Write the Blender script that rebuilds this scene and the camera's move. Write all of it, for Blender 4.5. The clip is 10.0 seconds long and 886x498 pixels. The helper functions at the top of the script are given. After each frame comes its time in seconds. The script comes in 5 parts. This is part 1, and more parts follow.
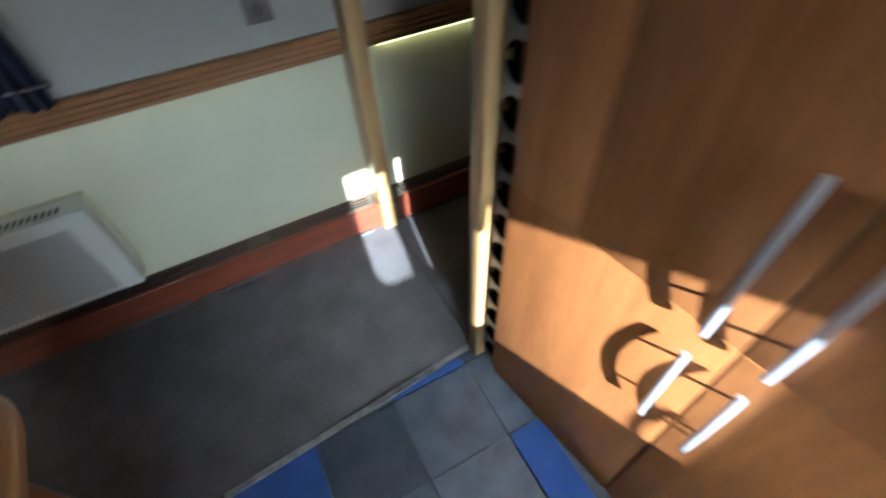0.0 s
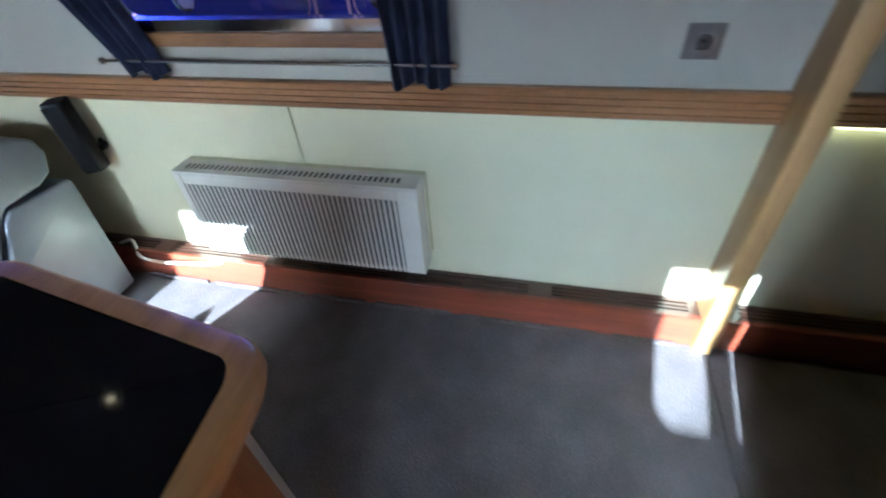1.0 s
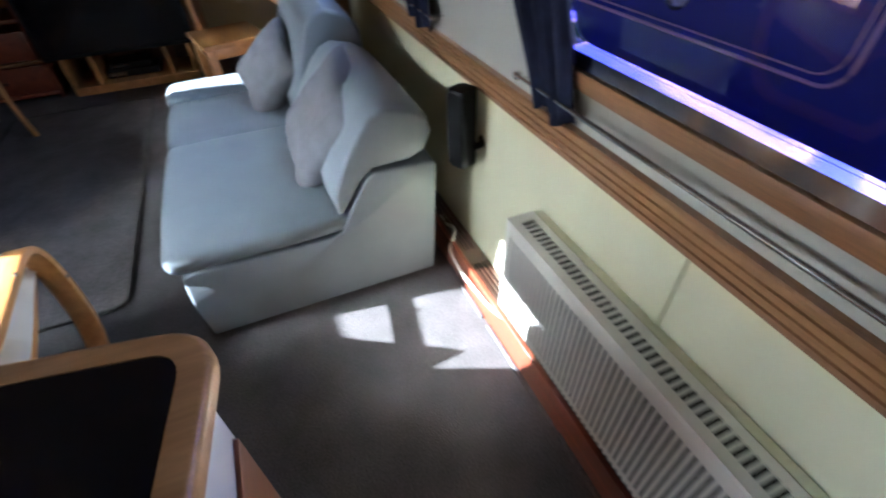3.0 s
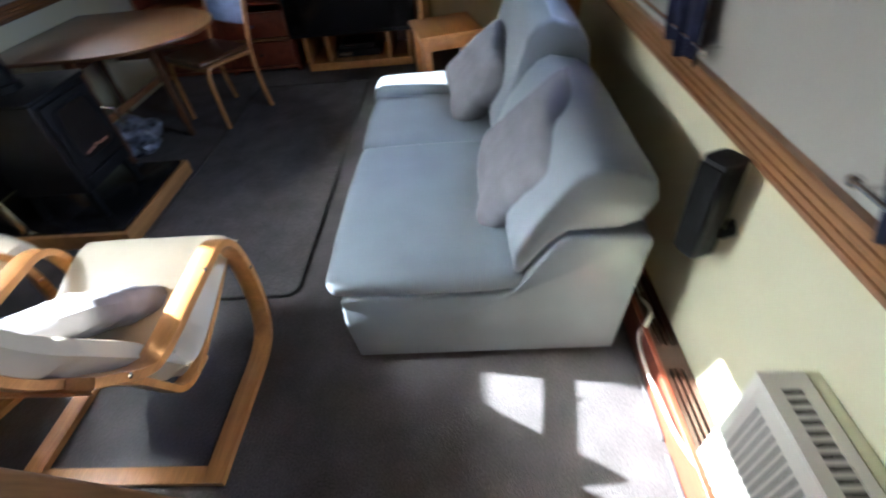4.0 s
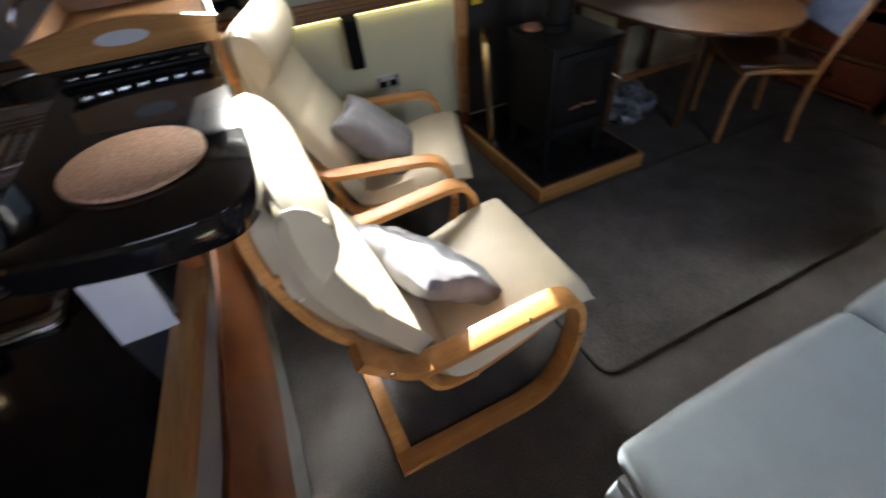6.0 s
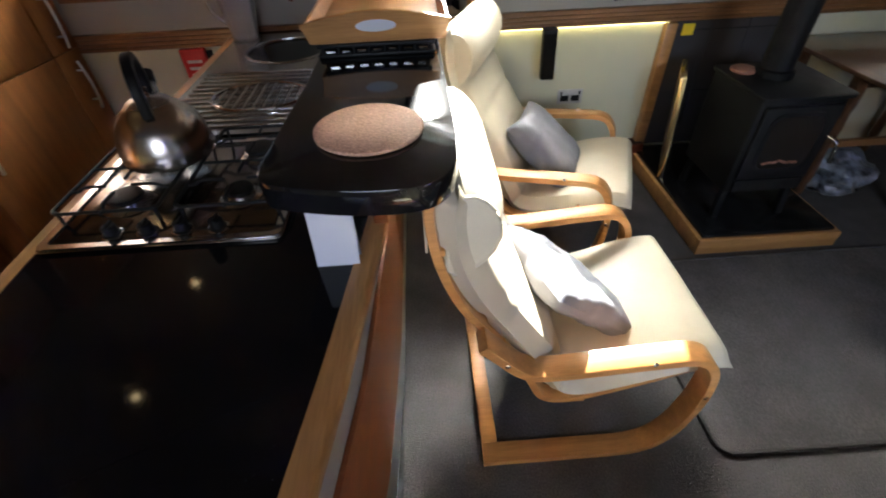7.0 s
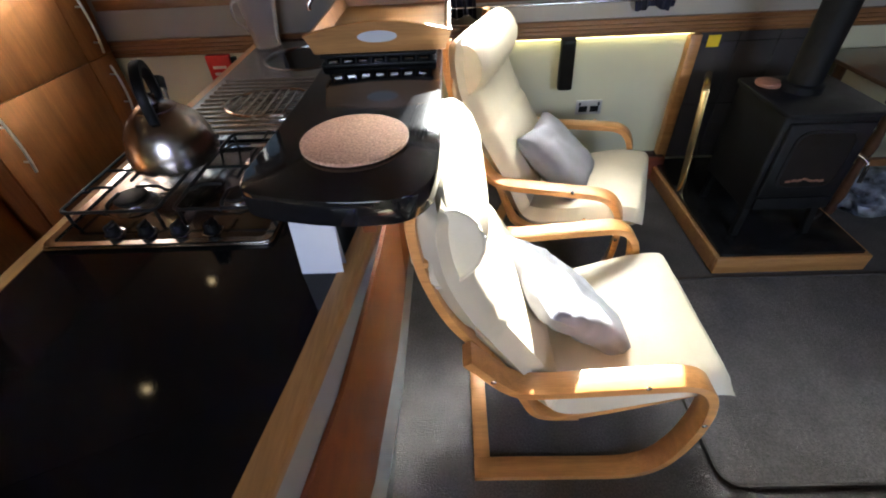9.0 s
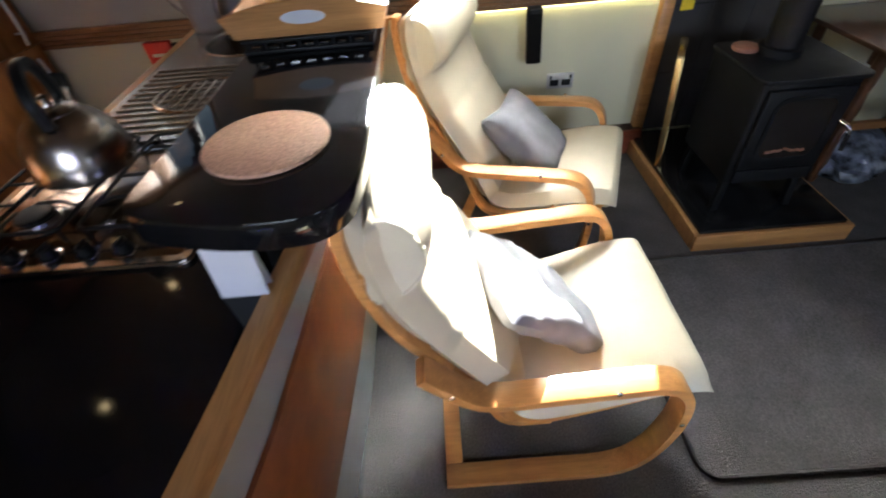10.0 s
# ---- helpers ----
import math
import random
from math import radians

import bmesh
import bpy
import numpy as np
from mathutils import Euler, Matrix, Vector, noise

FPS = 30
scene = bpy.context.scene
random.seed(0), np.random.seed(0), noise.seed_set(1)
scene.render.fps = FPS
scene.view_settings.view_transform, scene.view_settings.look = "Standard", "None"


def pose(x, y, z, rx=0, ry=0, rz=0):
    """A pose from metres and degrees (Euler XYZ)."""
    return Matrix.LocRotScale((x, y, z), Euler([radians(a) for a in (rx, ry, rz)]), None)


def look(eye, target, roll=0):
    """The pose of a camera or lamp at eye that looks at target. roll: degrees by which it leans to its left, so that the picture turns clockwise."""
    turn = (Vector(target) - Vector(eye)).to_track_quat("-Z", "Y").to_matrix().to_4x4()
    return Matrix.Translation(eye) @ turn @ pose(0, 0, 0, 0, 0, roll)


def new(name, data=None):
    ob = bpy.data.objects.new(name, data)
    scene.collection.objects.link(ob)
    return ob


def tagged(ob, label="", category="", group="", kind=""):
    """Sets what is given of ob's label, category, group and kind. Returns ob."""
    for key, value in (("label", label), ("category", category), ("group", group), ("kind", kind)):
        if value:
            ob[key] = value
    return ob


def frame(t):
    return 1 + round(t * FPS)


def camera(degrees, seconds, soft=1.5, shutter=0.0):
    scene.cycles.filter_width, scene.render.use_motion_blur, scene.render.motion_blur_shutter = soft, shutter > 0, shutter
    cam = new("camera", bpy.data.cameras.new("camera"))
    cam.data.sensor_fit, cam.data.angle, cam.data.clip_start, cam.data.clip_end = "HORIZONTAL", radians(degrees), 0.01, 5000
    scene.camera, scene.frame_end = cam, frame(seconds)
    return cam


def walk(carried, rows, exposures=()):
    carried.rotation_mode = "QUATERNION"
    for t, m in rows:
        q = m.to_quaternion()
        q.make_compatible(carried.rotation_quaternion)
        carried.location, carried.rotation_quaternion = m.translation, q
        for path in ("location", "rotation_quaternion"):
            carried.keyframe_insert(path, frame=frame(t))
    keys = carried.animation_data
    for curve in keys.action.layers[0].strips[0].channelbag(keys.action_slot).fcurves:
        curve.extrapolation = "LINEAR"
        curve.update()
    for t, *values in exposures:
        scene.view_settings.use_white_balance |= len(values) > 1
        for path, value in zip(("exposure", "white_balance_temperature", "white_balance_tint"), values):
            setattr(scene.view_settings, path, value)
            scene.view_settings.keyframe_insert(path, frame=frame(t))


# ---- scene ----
cam = camera(89.8, 10.0, soft=1.9, shutter=0.5)
PATH = [
    (0, (0.628, -1.63, 1.618), (1.195, -0.462, 0.097), -3.2),
    (0.2, (0.620, -1.55, 1.545), (1.003, -0.332, 0.026), -3.2),
    (0.5, (0.653, -1.465, 1.427), (0.621, 0.019, 0.086), -6.8),
    (1, (0.454, -1.3, 1.426), (0.037, 0.16, 0.125), -4.6),
    (1.5, (0.323, -1.125, 1.427), (-0.115, 0.278, 0.072), -3.7),
    (2, (0.246, -0.937, 1.412), (-0.457, 0.283, -0.009), -5.1),
    (2.5, (0.142, -0.755, 1.449), (-0.994, 0.169, 0.087), -1.7),
    (4, (-0.42, -0.682, 1.468), (-1.882, -0.814, 0.11), -6.4),
    (4.5, (-0.597, -0.702, 1.498), (-1.954, -1.228, 0.125), -3.8),
    (5, (-0.729, -0.85, 1.502), (-1.955, -1.67, 0.15), -3.5),
    (5.5, (-0.804, -0.944, 1.52), (-1.81, -2.041, 0.184), -4.8),
    (6, (-0.887, -0.925, 1.517), (-1.461, -2.27, 0.152), -4.9),
    (7.3, (-0.793, -0.867, 1.575), (-0.784, -2.378, 0.265), -2.0),
    (7.5, (-0.794, -0.867, 1.572), (-0.758, -2.385, 0.271), -1.9),
    (8, (-0.799, -0.862, 1.588), (-0.727, -2.401, 0.313), -1.6),
    (8.5, (-0.839, -0.868, 1.579), (-0.754, -2.393, 0.287), -2.5),
    (9, (-0.9, -0.882, 1.572), (-0.833, -2.4, 0.272), -3.3),
    (9.5, (-0.93, -0.89, 1.563), (-0.81, -2.364, 0.216), -4.1),
    (10, (-1.002, -1.009, 1.542), (-0.974, -2.457, 0.163), -5.4),
]
walk(cam, [(t, look(eye, target, roll)) for t, eye, target, roll in PATH],
     exposures=((0, 1.27, 4950, 0), (0.5, 1.1, 4600, -1), (1, 1.75, 4700, 2), (2, 1.6, 4800, 3), (2.5, 1.65, 5000, 4), (4, 1.9, 5450, 6), (5, 1.7, 5800, 6), (6, 1.3, 6300, 6), (7.5, 2.2, 6150, 5), (10, 2.2, 6050, 5)))

# ---- light ----
SUN_WAY = Vector((0.15, 1.0, -0.465)).normalized()
world = bpy.data.worlds.new("world")
scene.world = world
world.use_nodes = True
_wn = world.node_tree.nodes
_sky = _wn.new("ShaderNodeTexSky")
_sky.sky_type = "NISHITA"
_sky.sun_disc = False
_sky.sun_elevation = math.asin(-SUN_WAY.z)
_sky.sun_rotation = math.atan2(-SUN_WAY.x, -SUN_WAY.y)
world.node_tree.links.new(_sky.outputs[0], _wn["Background"].inputs[0])
_wn["Background"].inputs[1].default_value = 0.012
sun_data = bpy.data.lights.new("sun", "SUN")
sun_data.energy, sun_data.angle, sun_data.color = 19.0, radians(0.5), (1.0, 0.95, 0.88)
sun = new("sun", sun_data)
sun.matrix_world = look((0, -20, 8), Vector((0, -20, 8)) + SUN_WAY)


def sky_light(name, place, way, wide, high, power, colour, spread=180):
    """Daylight of the sky that comes in at a window's opening."""
    data = bpy.data.lights.new(name, "AREA")
    data.shape, data.size, data.size_y, data.energy, data.color = "RECTANGLE", wide, high, power, colour
    data.spread = radians(spread)
    ob = new(name, data)
    ob.matrix_world = look(place, Vector(place) + Vector(way))
    return ob


DAY = (0.74, 0.87, 1.0)
sky_light("sky_light_lounge", (-1.45, -3.42, 1.40), (0, 1, -0.35), 1.0, 0.5, 0.03, DAY)
sky_light("sky_light_galley", (0.66, -3.38, 1.62), (-0.05, 1, -0.42), 0.5, 0.45, 0.35, DAY, 32)
sky_light("sky_light_dining", (-3.45, -3.42, 1.40), (0, 1, -0.35), 0.9, 0.5, 0.02, DAY)
sky_light("sky_light_radiator_side", (-0.42, -0.16, 1.40), (-0.16, -1, -0.16), 0.9, 0.5, 0.50, (0.80, 0.88, 1.0), 62)
sky_light("sky_light_sofa_side", (-2.2, -0.16, 1.40), (0.0, -1, -0.36), 0.8, 0.5, 2.0, (0.74, 0.85, 1.0), 100)

# ---- materials ----
def material(name, colour, rough=0.5, metal=0.0, vary=0.12, scale=8.0, stretch=(1, 1, 1), bump=0.0, bump_scale=60.0,
             second=None, grain=0.0, grain_scale=300.0, coat=0.0, object_vary=0.0, spec=0.5, sheen=0.0, distort=0.0, bands=0.0):
    """A surface with its colour, broad variation, fine grain and relief in object space (metres)."""
    m = bpy.data.materials.new(name)
    m.use_nodes = True
    nt = m.node_tree
    N, L = nt.nodes, nt.links
    b = N["Principled BSDF"]
    b.inputs["Roughness"].default_value, b.inputs["Metallic"].default_value = rough, metal
    b.inputs["Coat Weight"].default_value, b.inputs["Coat Roughness"].default_value = coat, 0.12
    b.inputs["Specular IOR Level"].default_value = spec
    b.inputs["Sheen Weight"].default_value = sheen
    co = N.new("ShaderNodeTexCoord")
    mp = N.new("ShaderNodeMapping")
    mp.inputs["Scale"].default_value = stretch
    L.new(co.outputs["Object"], mp.inputs["Vector"])
    n1 = N.new("ShaderNodeTexNoise")
    n1.inputs["Scale"].default_value, n1.inputs["Detail"].default_value = scale, 6.0
    n1.inputs["Distortion"].default_value = distort
    L.new(mp.outputs["Vector"], n1.inputs["Vector"])
    ramp = N.new("ShaderNodeValToRGB")
    c = Vector(colour)
    d = Vector(second) if second else c * (1 - 2 * vary)
    ramp.color_ramp.elements[0].color = (*d, 1)
    ramp.color_ramp.elements[1].color = (*(c * (1 + vary)), 1)
    ramp.color_ramp.elements[0].position, ramp.color_ramp.elements[1].position = 0.3, 0.7
    L.new(n1.outputs["Fac"], ramp.inputs["Fac"])
    out = ramp.outputs["Color"]
    n2 = N.new("ShaderNodeTexNoise")
    n2.inputs["Scale"].default_value, n2.inputs["Detail"].default_value = grain_scale, 3.0
    L.new(mp.outputs["Vector"], n2.inputs["Vector"])
    if grain:
        mix = N.new("ShaderNodeMix")
        mix.data_type, mix.blend_type = "RGBA", "OVERLAY"
        mix.inputs["Factor"].default_value = grain
        L.new(out, mix.inputs["A"])
        L.new(n2.outputs["Fac"], mix.inputs["B"])
        out = mix.outputs["Result"]
    if object_vary:
        info = N.new("ShaderNodeObjectInfo")
        hsv = N.new("ShaderNodeHueSaturation")
        mr = N.new("ShaderNodeMapRange")
        mr.inputs["To Min"].default_value, mr.inputs["To Max"].default_value = 1 - object_vary, 1 + object_vary
        L.new(info.outputs["Random"], mr.inputs["Value"])
        L.new(mr.outputs["Result"], hsv.inputs["Value"])
        L.new(out, hsv.inputs["Color"])
        out = hsv.outputs["Color"]
    L.new(out, b.inputs["Base Color"])
    rr = N.new("ShaderNodeMapRange")
    rr.inputs["To Min"].default_value, rr.inputs["To Max"].default_value = rough * 0.82, min(1.0, rough * 1.18)
    L.new(n1.outputs["Fac"], rr.inputs["Value"])
    L.new(rr.outputs["Result"], b.inputs["Roughness"])
    if bump:
        n3 = N.new("ShaderNodeTexNoise")
        n3.inputs["Scale"].default_value, n3.inputs["Detail"].default_value = bump_scale, 4.0
        L.new(mp.outputs["Vector"], n3.inputs["Vector"])
        bp = N.new("ShaderNodeBump")
        bp.inputs["Strength"].default_value, bp.inputs["Distance"].default_value = bump, 0.004
        L.new(n3.outputs["Fac"], bp.inputs["Height"])
        L.new(bp.outputs["Normal"], b.inputs["Normal"])
    return m


def wood(name, light, dark, along="x", rough=0.4, coat=0.2, fine=1.0, spec=0.5):
    """Wood with streaks of grain along one axis."""
    k = {"x": (0.6, 9, 9), "y": (9, 0.6, 9), "z": (9, 9, 0.6)}[along]
    return material(name, light, rough, second=dark, vary=0.08, scale=2.2 * fine, stretch=k, grain=0.35, grain_scale=26.0,
                    bump=0.08, bump_scale=30, coat=coat, distort=0.7, spec=spec)


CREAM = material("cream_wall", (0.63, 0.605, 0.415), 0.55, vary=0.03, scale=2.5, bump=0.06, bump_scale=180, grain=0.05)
# off-white paint made darker, with the shade above the rail in its colour
SHADED_WHITE_WALL = material("shaded_white_wall", (0.33, 0.315, 0.275), 0.6, vary=0.03, scale=2.0, bump=0.06, bump_scale=150)
CEIL = wood("ceiling_board", (0.12, 0.072, 0.038), (0.08, 0.046, 0.023), "x", 0.5, 0.1)
OAK = wood("oak_rail", (0.225, 0.108, 0.042), (0.135, 0.060, 0.022), "x", 0.32, 0.35)
OAK_Y = wood("oak_along", (0.46, 0.235, 0.080), (0.30, 0.14, 0.042), "y", 0.38)
OAK_Z = wood("oak_post", (0.38, 0.235, 0.095), (0.27, 0.155, 0.058), "z", 0.45, 0.1)
CHERRY_Z = wood("cherry_door", (0.25, 0.097, 0.028), (0.18, 0.065, 0.018), "z", 0.5, 0.02, 0.7, 0.22)
CHERRY_X = wood("cherry_panel", (0.235, 0.075, 0.024), (0.165, 0.048, 0.015), "x", 0.42, 0.1, 0.7)
# mahogany of the duct top, its shade put into the colour
SHADED_DECK = wood("shaded_deck", (0.05, 0.022, 0.014), (0.03, 0.014, 0.009), "x", 0.3, 0.3)
MAHOG = wood("mahogany_skirting", (0.185, 0.045, 0.02), (0.11, 0.025, 0.013), "x", 0.35, 0.3)
BEECH = wood("beech_frame", (0.56, 0.265, 0.085), (0.42, 0.185, 0.055), "x", 0.32, 0.35)
PINE = wood("honey_oak", (0.44, 0.22, 0.075), (0.30, 0.14, 0.045), "x", 0.4, 0.2)
DARKWOOD = wood("dark_wood", (0.10, 0.045, 0.02), (0.055, 0.025, 0.012), "y", 0.3, 0.4)
CARPET = material("carpet", (0.104, 0.095, 0.093), 0.95, vary=0.13, scale=6, bump=1.0, bump_scale=190, grain=0.75, grain_scale=150, spec=0.1)
CARPET_EDGE = material("carpet_edge", (0.05, 0.043, 0.04), 0.9, vary=0.2, scale=30, bump=0.5, bump_scale=300)
TILE = material("slate_tile", (0.078, 0.088, 0.108), 0.35, vary=0.18, scale=9, bump=0.15, bump_scale=40, object_vary=0.45)
TILE_BLUE = material("blue_tile", (0.04, 0.08, 0.26), 0.32, vary=0.1, scale=9, bump=0.1, bump_scale=40)
GROUT = material("grout", (0.06, 0.06, 0.065), 0.9, vary=0.2, scale=40)
STRIP = material("aluminium_strip", (0.42, 0.40, 0.38), 0.45, metal=0.7, vary=0.15, scale=30)
GRANITE = material("black_granite", (0.006, 0.006, 0.007), 0.07, vary=0.3, scale=140, spec=0.28)
STEEL = material("brushed_steel", (0.55, 0.54, 0.53), 0.24, metal=1.0, vary=0.06, scale=6, stretch=(1, 30, 1), bump=0.02, bump_scale=120)
HOB_STEEL = material("hob_steel", (0.30, 0.27, 0.25), 0.16, metal=1.0, vary=0.06, scale=6, stretch=(1, 30, 1))
HANDLE_STEEL = material("handle_steel", (0.60, 0.63, 0.70), 0.36, metal=0.6, vary=0.04, scale=10)
CHROME = material("chrome", (0.72, 0.72, 0.73), 0.12, metal=1.0, vary=0.03, scale=10)
KETTLE = material("kettle_steel", (0.46, 0.42, 0.38), 0.25, metal=1.0, vary=0.05, scale=8, stretch=(1, 1, 30))
# the carcass laminate again, lighter for the light on the free end
LIT_PANEL = material("lit_laminate", (0.60, 0.61, 0.60), 0.4, vary=0.05, scale=4)
GREY_PANEL = material("grey_laminate", (0.40, 0.41, 0.42), 0.32, metal=0.2, vary=0.06, scale=4)
BLACK_IRON = material("black_iron", (0.007, 0.007, 0.008), 0.55, spec=0.16, vary=0.25, scale=20, bump=0.15, bump_scale=200)
BLACK_PLASTIC = material("black_plastic", (0.006, 0.006, 0.007), 0.5, spec=0.18, vary=0.2, scale=30)
SLATE = material("hearth_slate", (0.010, 0.010, 0.011), 0.16, vary=0.3, scale=12, bump=0.06, bump_scale=60)
SURROUND = material("dark_surround_tile", (0.050, 0.048, 0.050), 0.22, vary=0.08, scale=3, bump=0.06, bump_scale=50)
SOFA = material("grey_leather", (0.228, 0.258, 0.290), 0.36, vary=0.04, scale=6, bump=0.14, bump_scale=260, grain=0.05, coat=0.08)
IVORY = material("ivory_leather", (0.58, 0.515, 0.385), 0.45, vary=0.05, scale=6, bump=0.14, bump_scale=220, grain=0.06)
FABRIC = material("grey_fabric", (0.18, 0.178, 0.198), 0.9, vary=0.08, scale=14, bump=0.35, bump_scale=500, grain=0.2, grain_scale=600, sheen=0.08, spec=0.2)
NAVY = material("navy_fabric", (0.012, 0.014, 0.035), 0.9, vary=0.25, scale=20, bump=0.3, bump_scale=400, sheen=0.1, spec=0.15)
BLUE_SEAT = material("blue_fabric", (0.10, 0.13, 0.24), 0.9, vary=0.12, scale=20, bump=0.3, bump_scale=400)
WHITE_PAINT = material("white_enamel", (0.74, 0.71, 0.63), 0.4, vary=0.04, scale=6)
WHITE_PLASTIC = material("white_plastic", (0.72, 0.70, 0.66), 0.4, vary=0.05, scale=20)
PAPER = material("paper", (0.55, 0.55, 0.57), 0.8, vary=0.03, scale=10)
CORK = material("cork", (0.56, 0.33, 0.21), 0.85, second=(0.30, 0.145, 0.085), vary=0.12, scale=190, bump=0.4, bump_scale=200, grain=0.5, grain_scale=260)
RED = material("red_card", (0.55, 0.015, 0.012), 0.45, vary=0.06, scale=12)
YELLOW = material("yellow_label", (0.75, 0.55, 0.02), 0.5, vary=0.05, scale=20)
BRASS = material("brass", (0.75, 0.55, 0.25), 0.25, metal=1.0, vary=0.08, scale=20)
BROWN_TIN = material("copper_disc", (0.30, 0.13, 0.08), 0.5, vary=0.15, scale=40)
RACK_GREY = material("grey_rack_board", (0.30, 0.31, 0.32), 0.5, vary=0.08, scale=12)
# near-black painted in for shade in gaps and hollows; also the speakers' cloth
SHADE_AND_CLOTH = material("shade_and_cloth", (0.006, 0.006, 0.006), 0.8, spec=0.1, vary=0.2, scale=20)
SCREEN = material("screen_glass", (0.004, 0.004, 0.005), 0.12, vary=0.1, scale=5)
HULL = material("blue_hull_paint", (0.018, 0.022, 0.27), 0.12, vary=0.05, scale=1.2, coat=0.5)
HULL_LINE = material("hull_line_paint", (0.72, 0.42, 0.56), 0.3, vary=0.05, scale=3)
WATER = material("canal_water", (0.02, 0.03, 0.03), 0.3, vary=0.2, scale=1.5, bump=0.3, bump_scale=6, spec=0.2)
DARK_PLATE = material("bronze_plastic", (0.045, 0.034, 0.030), 0.45, vary=0.1, scale=30)
SATIN = material("satin_steel", (0.55, 0.53, 0.50), 0.35, metal=0.3, vary=0.06, scale=25)
SOCKET = material("satin_steel_plate", (0.15, 0.13, 0.12), 0.4, metal=0.6, vary=0.08, scale=25)
STONE_CARVED = material("carved_handle", (0.16, 0.12, 0.09), 0.7, vary=0.3, scale=60, bump=0.3, bump_scale=90)


def glass(name, colour=(1, 1, 1), rough=0.0):
    m = bpy.data.materials.new(name)
    m.use_nodes = True
    b = m.node_tree.nodes["Principled BSDF"]
    b.inputs["Base Color"].default_value = (*colour, 1)
    b.inputs["Transmission Weight"].default_value = 1.0
    b.inputs["Roughness"].default_value, b.inputs["IOR"].default_value = rough, 1.45
    return m


GLASS = glass("window_glass")
JUG_GLASS = glass("jug_plastic", (0.80, 0.78, 0.78), 0.22)
JUG_GLASS.node_tree.nodes["Principled BSDF"].inputs["Transmission Weight"].default_value = 0.72
STOVE_GLASS = material("smoked_glass", (0.012, 0.010, 0.009), 0.1, vary=0.2, scale=8)


def glow(name, colour, strength):
    m = bpy.data.materials.new(name)
    m.use_nodes = True
    b = m.node_tree.nodes["Principled BSDF"]
    b.inputs["Base Color"].default_value = (*colour, 1)
    b.inputs["Emission Color"].default_value = (*colour, 1)
    b.inputs["Emission Strength"].default_value = strength
    return m


LED = glow("led_strip_light", (1.0, 0.86, 0.36), 2.9)
BULB = glow("spot_bulb", (1.0, 0.72, 0.38), 4.5)

# ---- mesh tools ----
def box(bm, x0, x1, y0, y1, z0, z1, m=None):
    """A box between two corners, turned by m."""
    vs = [bm.verts.new(m @ Vector(p) if m else p) for p in
          ((x0, y0, z0), (x1, y0, z0), (x1, y1, z0), (x0, y1, z0), (x0, y0, z1), (x1, y0, z1), (x1, y1, z1), (x0, y1, z1))]
    for f in ((3, 2, 1, 0), (4, 5, 6, 7), (0, 1, 5, 4), (1, 2, 6, 5), (2, 3, 7, 6), (3, 0, 4, 7)):
        bm.faces.new([vs[i] for i in f])
    return bm


def bevel(bm, width, segments=2):
    bmesh.ops.recalc_face_normals(bm, faces=bm.faces)
    es = [e for e in bm.edges if len(e.link_faces) == 2 and e.calc_face_angle(0) > 0.5]
    bmesh.ops.bevel(bm, geom=es, offset=width, segments=segments, affect="EDGES", profile=0.5, clamp_overlap=True)
    return bm


def bbox(x0, x1, y0, y1, z0, z1, w=0.003, seg=2):
    return bevel(box(bmesh.new(), x0, x1, y0, y1, z0, z1), w, seg)


def prism(outline, axis, a, b):
    """A flat outline pushed along an axis from a to b. The outline's two numbers are the other axes in order."""
    bm = bmesh.new()

    def at(p, v):
        return {"x": (v, p[0], p[1]), "y": (p[0], v, p[1]), "z": (p[0], p[1], v)}[axis]
    lo, hi = [bm.verts.new(at(p, a)) for p in outline], [bm.verts.new(at(p, b)) for p in outline]
    n = len(outline)
    bm.faces.new(lo)
    bm.faces.new(hi[::-1])
    for i in range(n):
        bm.faces.new((lo[i], hi[i], hi[(i + 1) % n], lo[(i + 1) % n]))
    bmesh.ops.recalc_face_normals(bm, faces=bm.faces)
    return bm


def tube(bm, points, radius, sides=10, closed=False, flat=None):
    """A round rod along points; flat=(half width along y, half thickness) makes a strip bent in the xz plane."""
    pts = [Vector(p) for p in points]
    rings = []
    n = len(pts)
    for i, p in enumerate(pts):
        a, b = pts[(i - 1) % n if closed else max(i - 1, 0)], pts[(i + 1) % n if closed else min(i + 1, n - 1)]
        t = (b - a).normalized()
        if flat:
            side, up = Vector((0, 1, 0)), Vector((-t.z, 0, t.x))
            w, h = flat
            cs = ((w, h), (w - 0.004, h + 0.002), (-w + 0.004, h + 0.002), (-w, h), (-w, -h), (-w + 0.004, -h - 0.002), (w - 0.004, -h - 0.002), (w, -h))
            rings.append([bm.verts.new(p + side * u + up * v) for u, v in cs])
        else:
            up = Vector((0, 0, 1)) if abs(t.z) < 0.9 else Vector((1, 0, 0))
            s = t.cross(up).normalized()
            u = s.cross(t)
            r = radius[i] if isinstance(radius, (list, tuple)) else radius
            rings.append([bm.verts.new(p + s * r * math.cos(2 * math.pi * k / sides) + u * r * math.sin(2 * math.pi * k / sides)) for k in range(sides)])
    m = len(rings[0])
    for i in range(n if closed else n - 1):
        r0, r1 = rings[i], rings[(i + 1) % n]
        for k in range(m):
            bm.faces.new((r0[k], r0[(k + 1) % m], r1[(k + 1) % m], r1[k]))
    if not closed:
        bm.faces.new(rings[0][::-1])
        bm.faces.new(rings[-1])
    bmesh.ops.recalc_face_normals(bm, faces=bm.faces)
    return bm


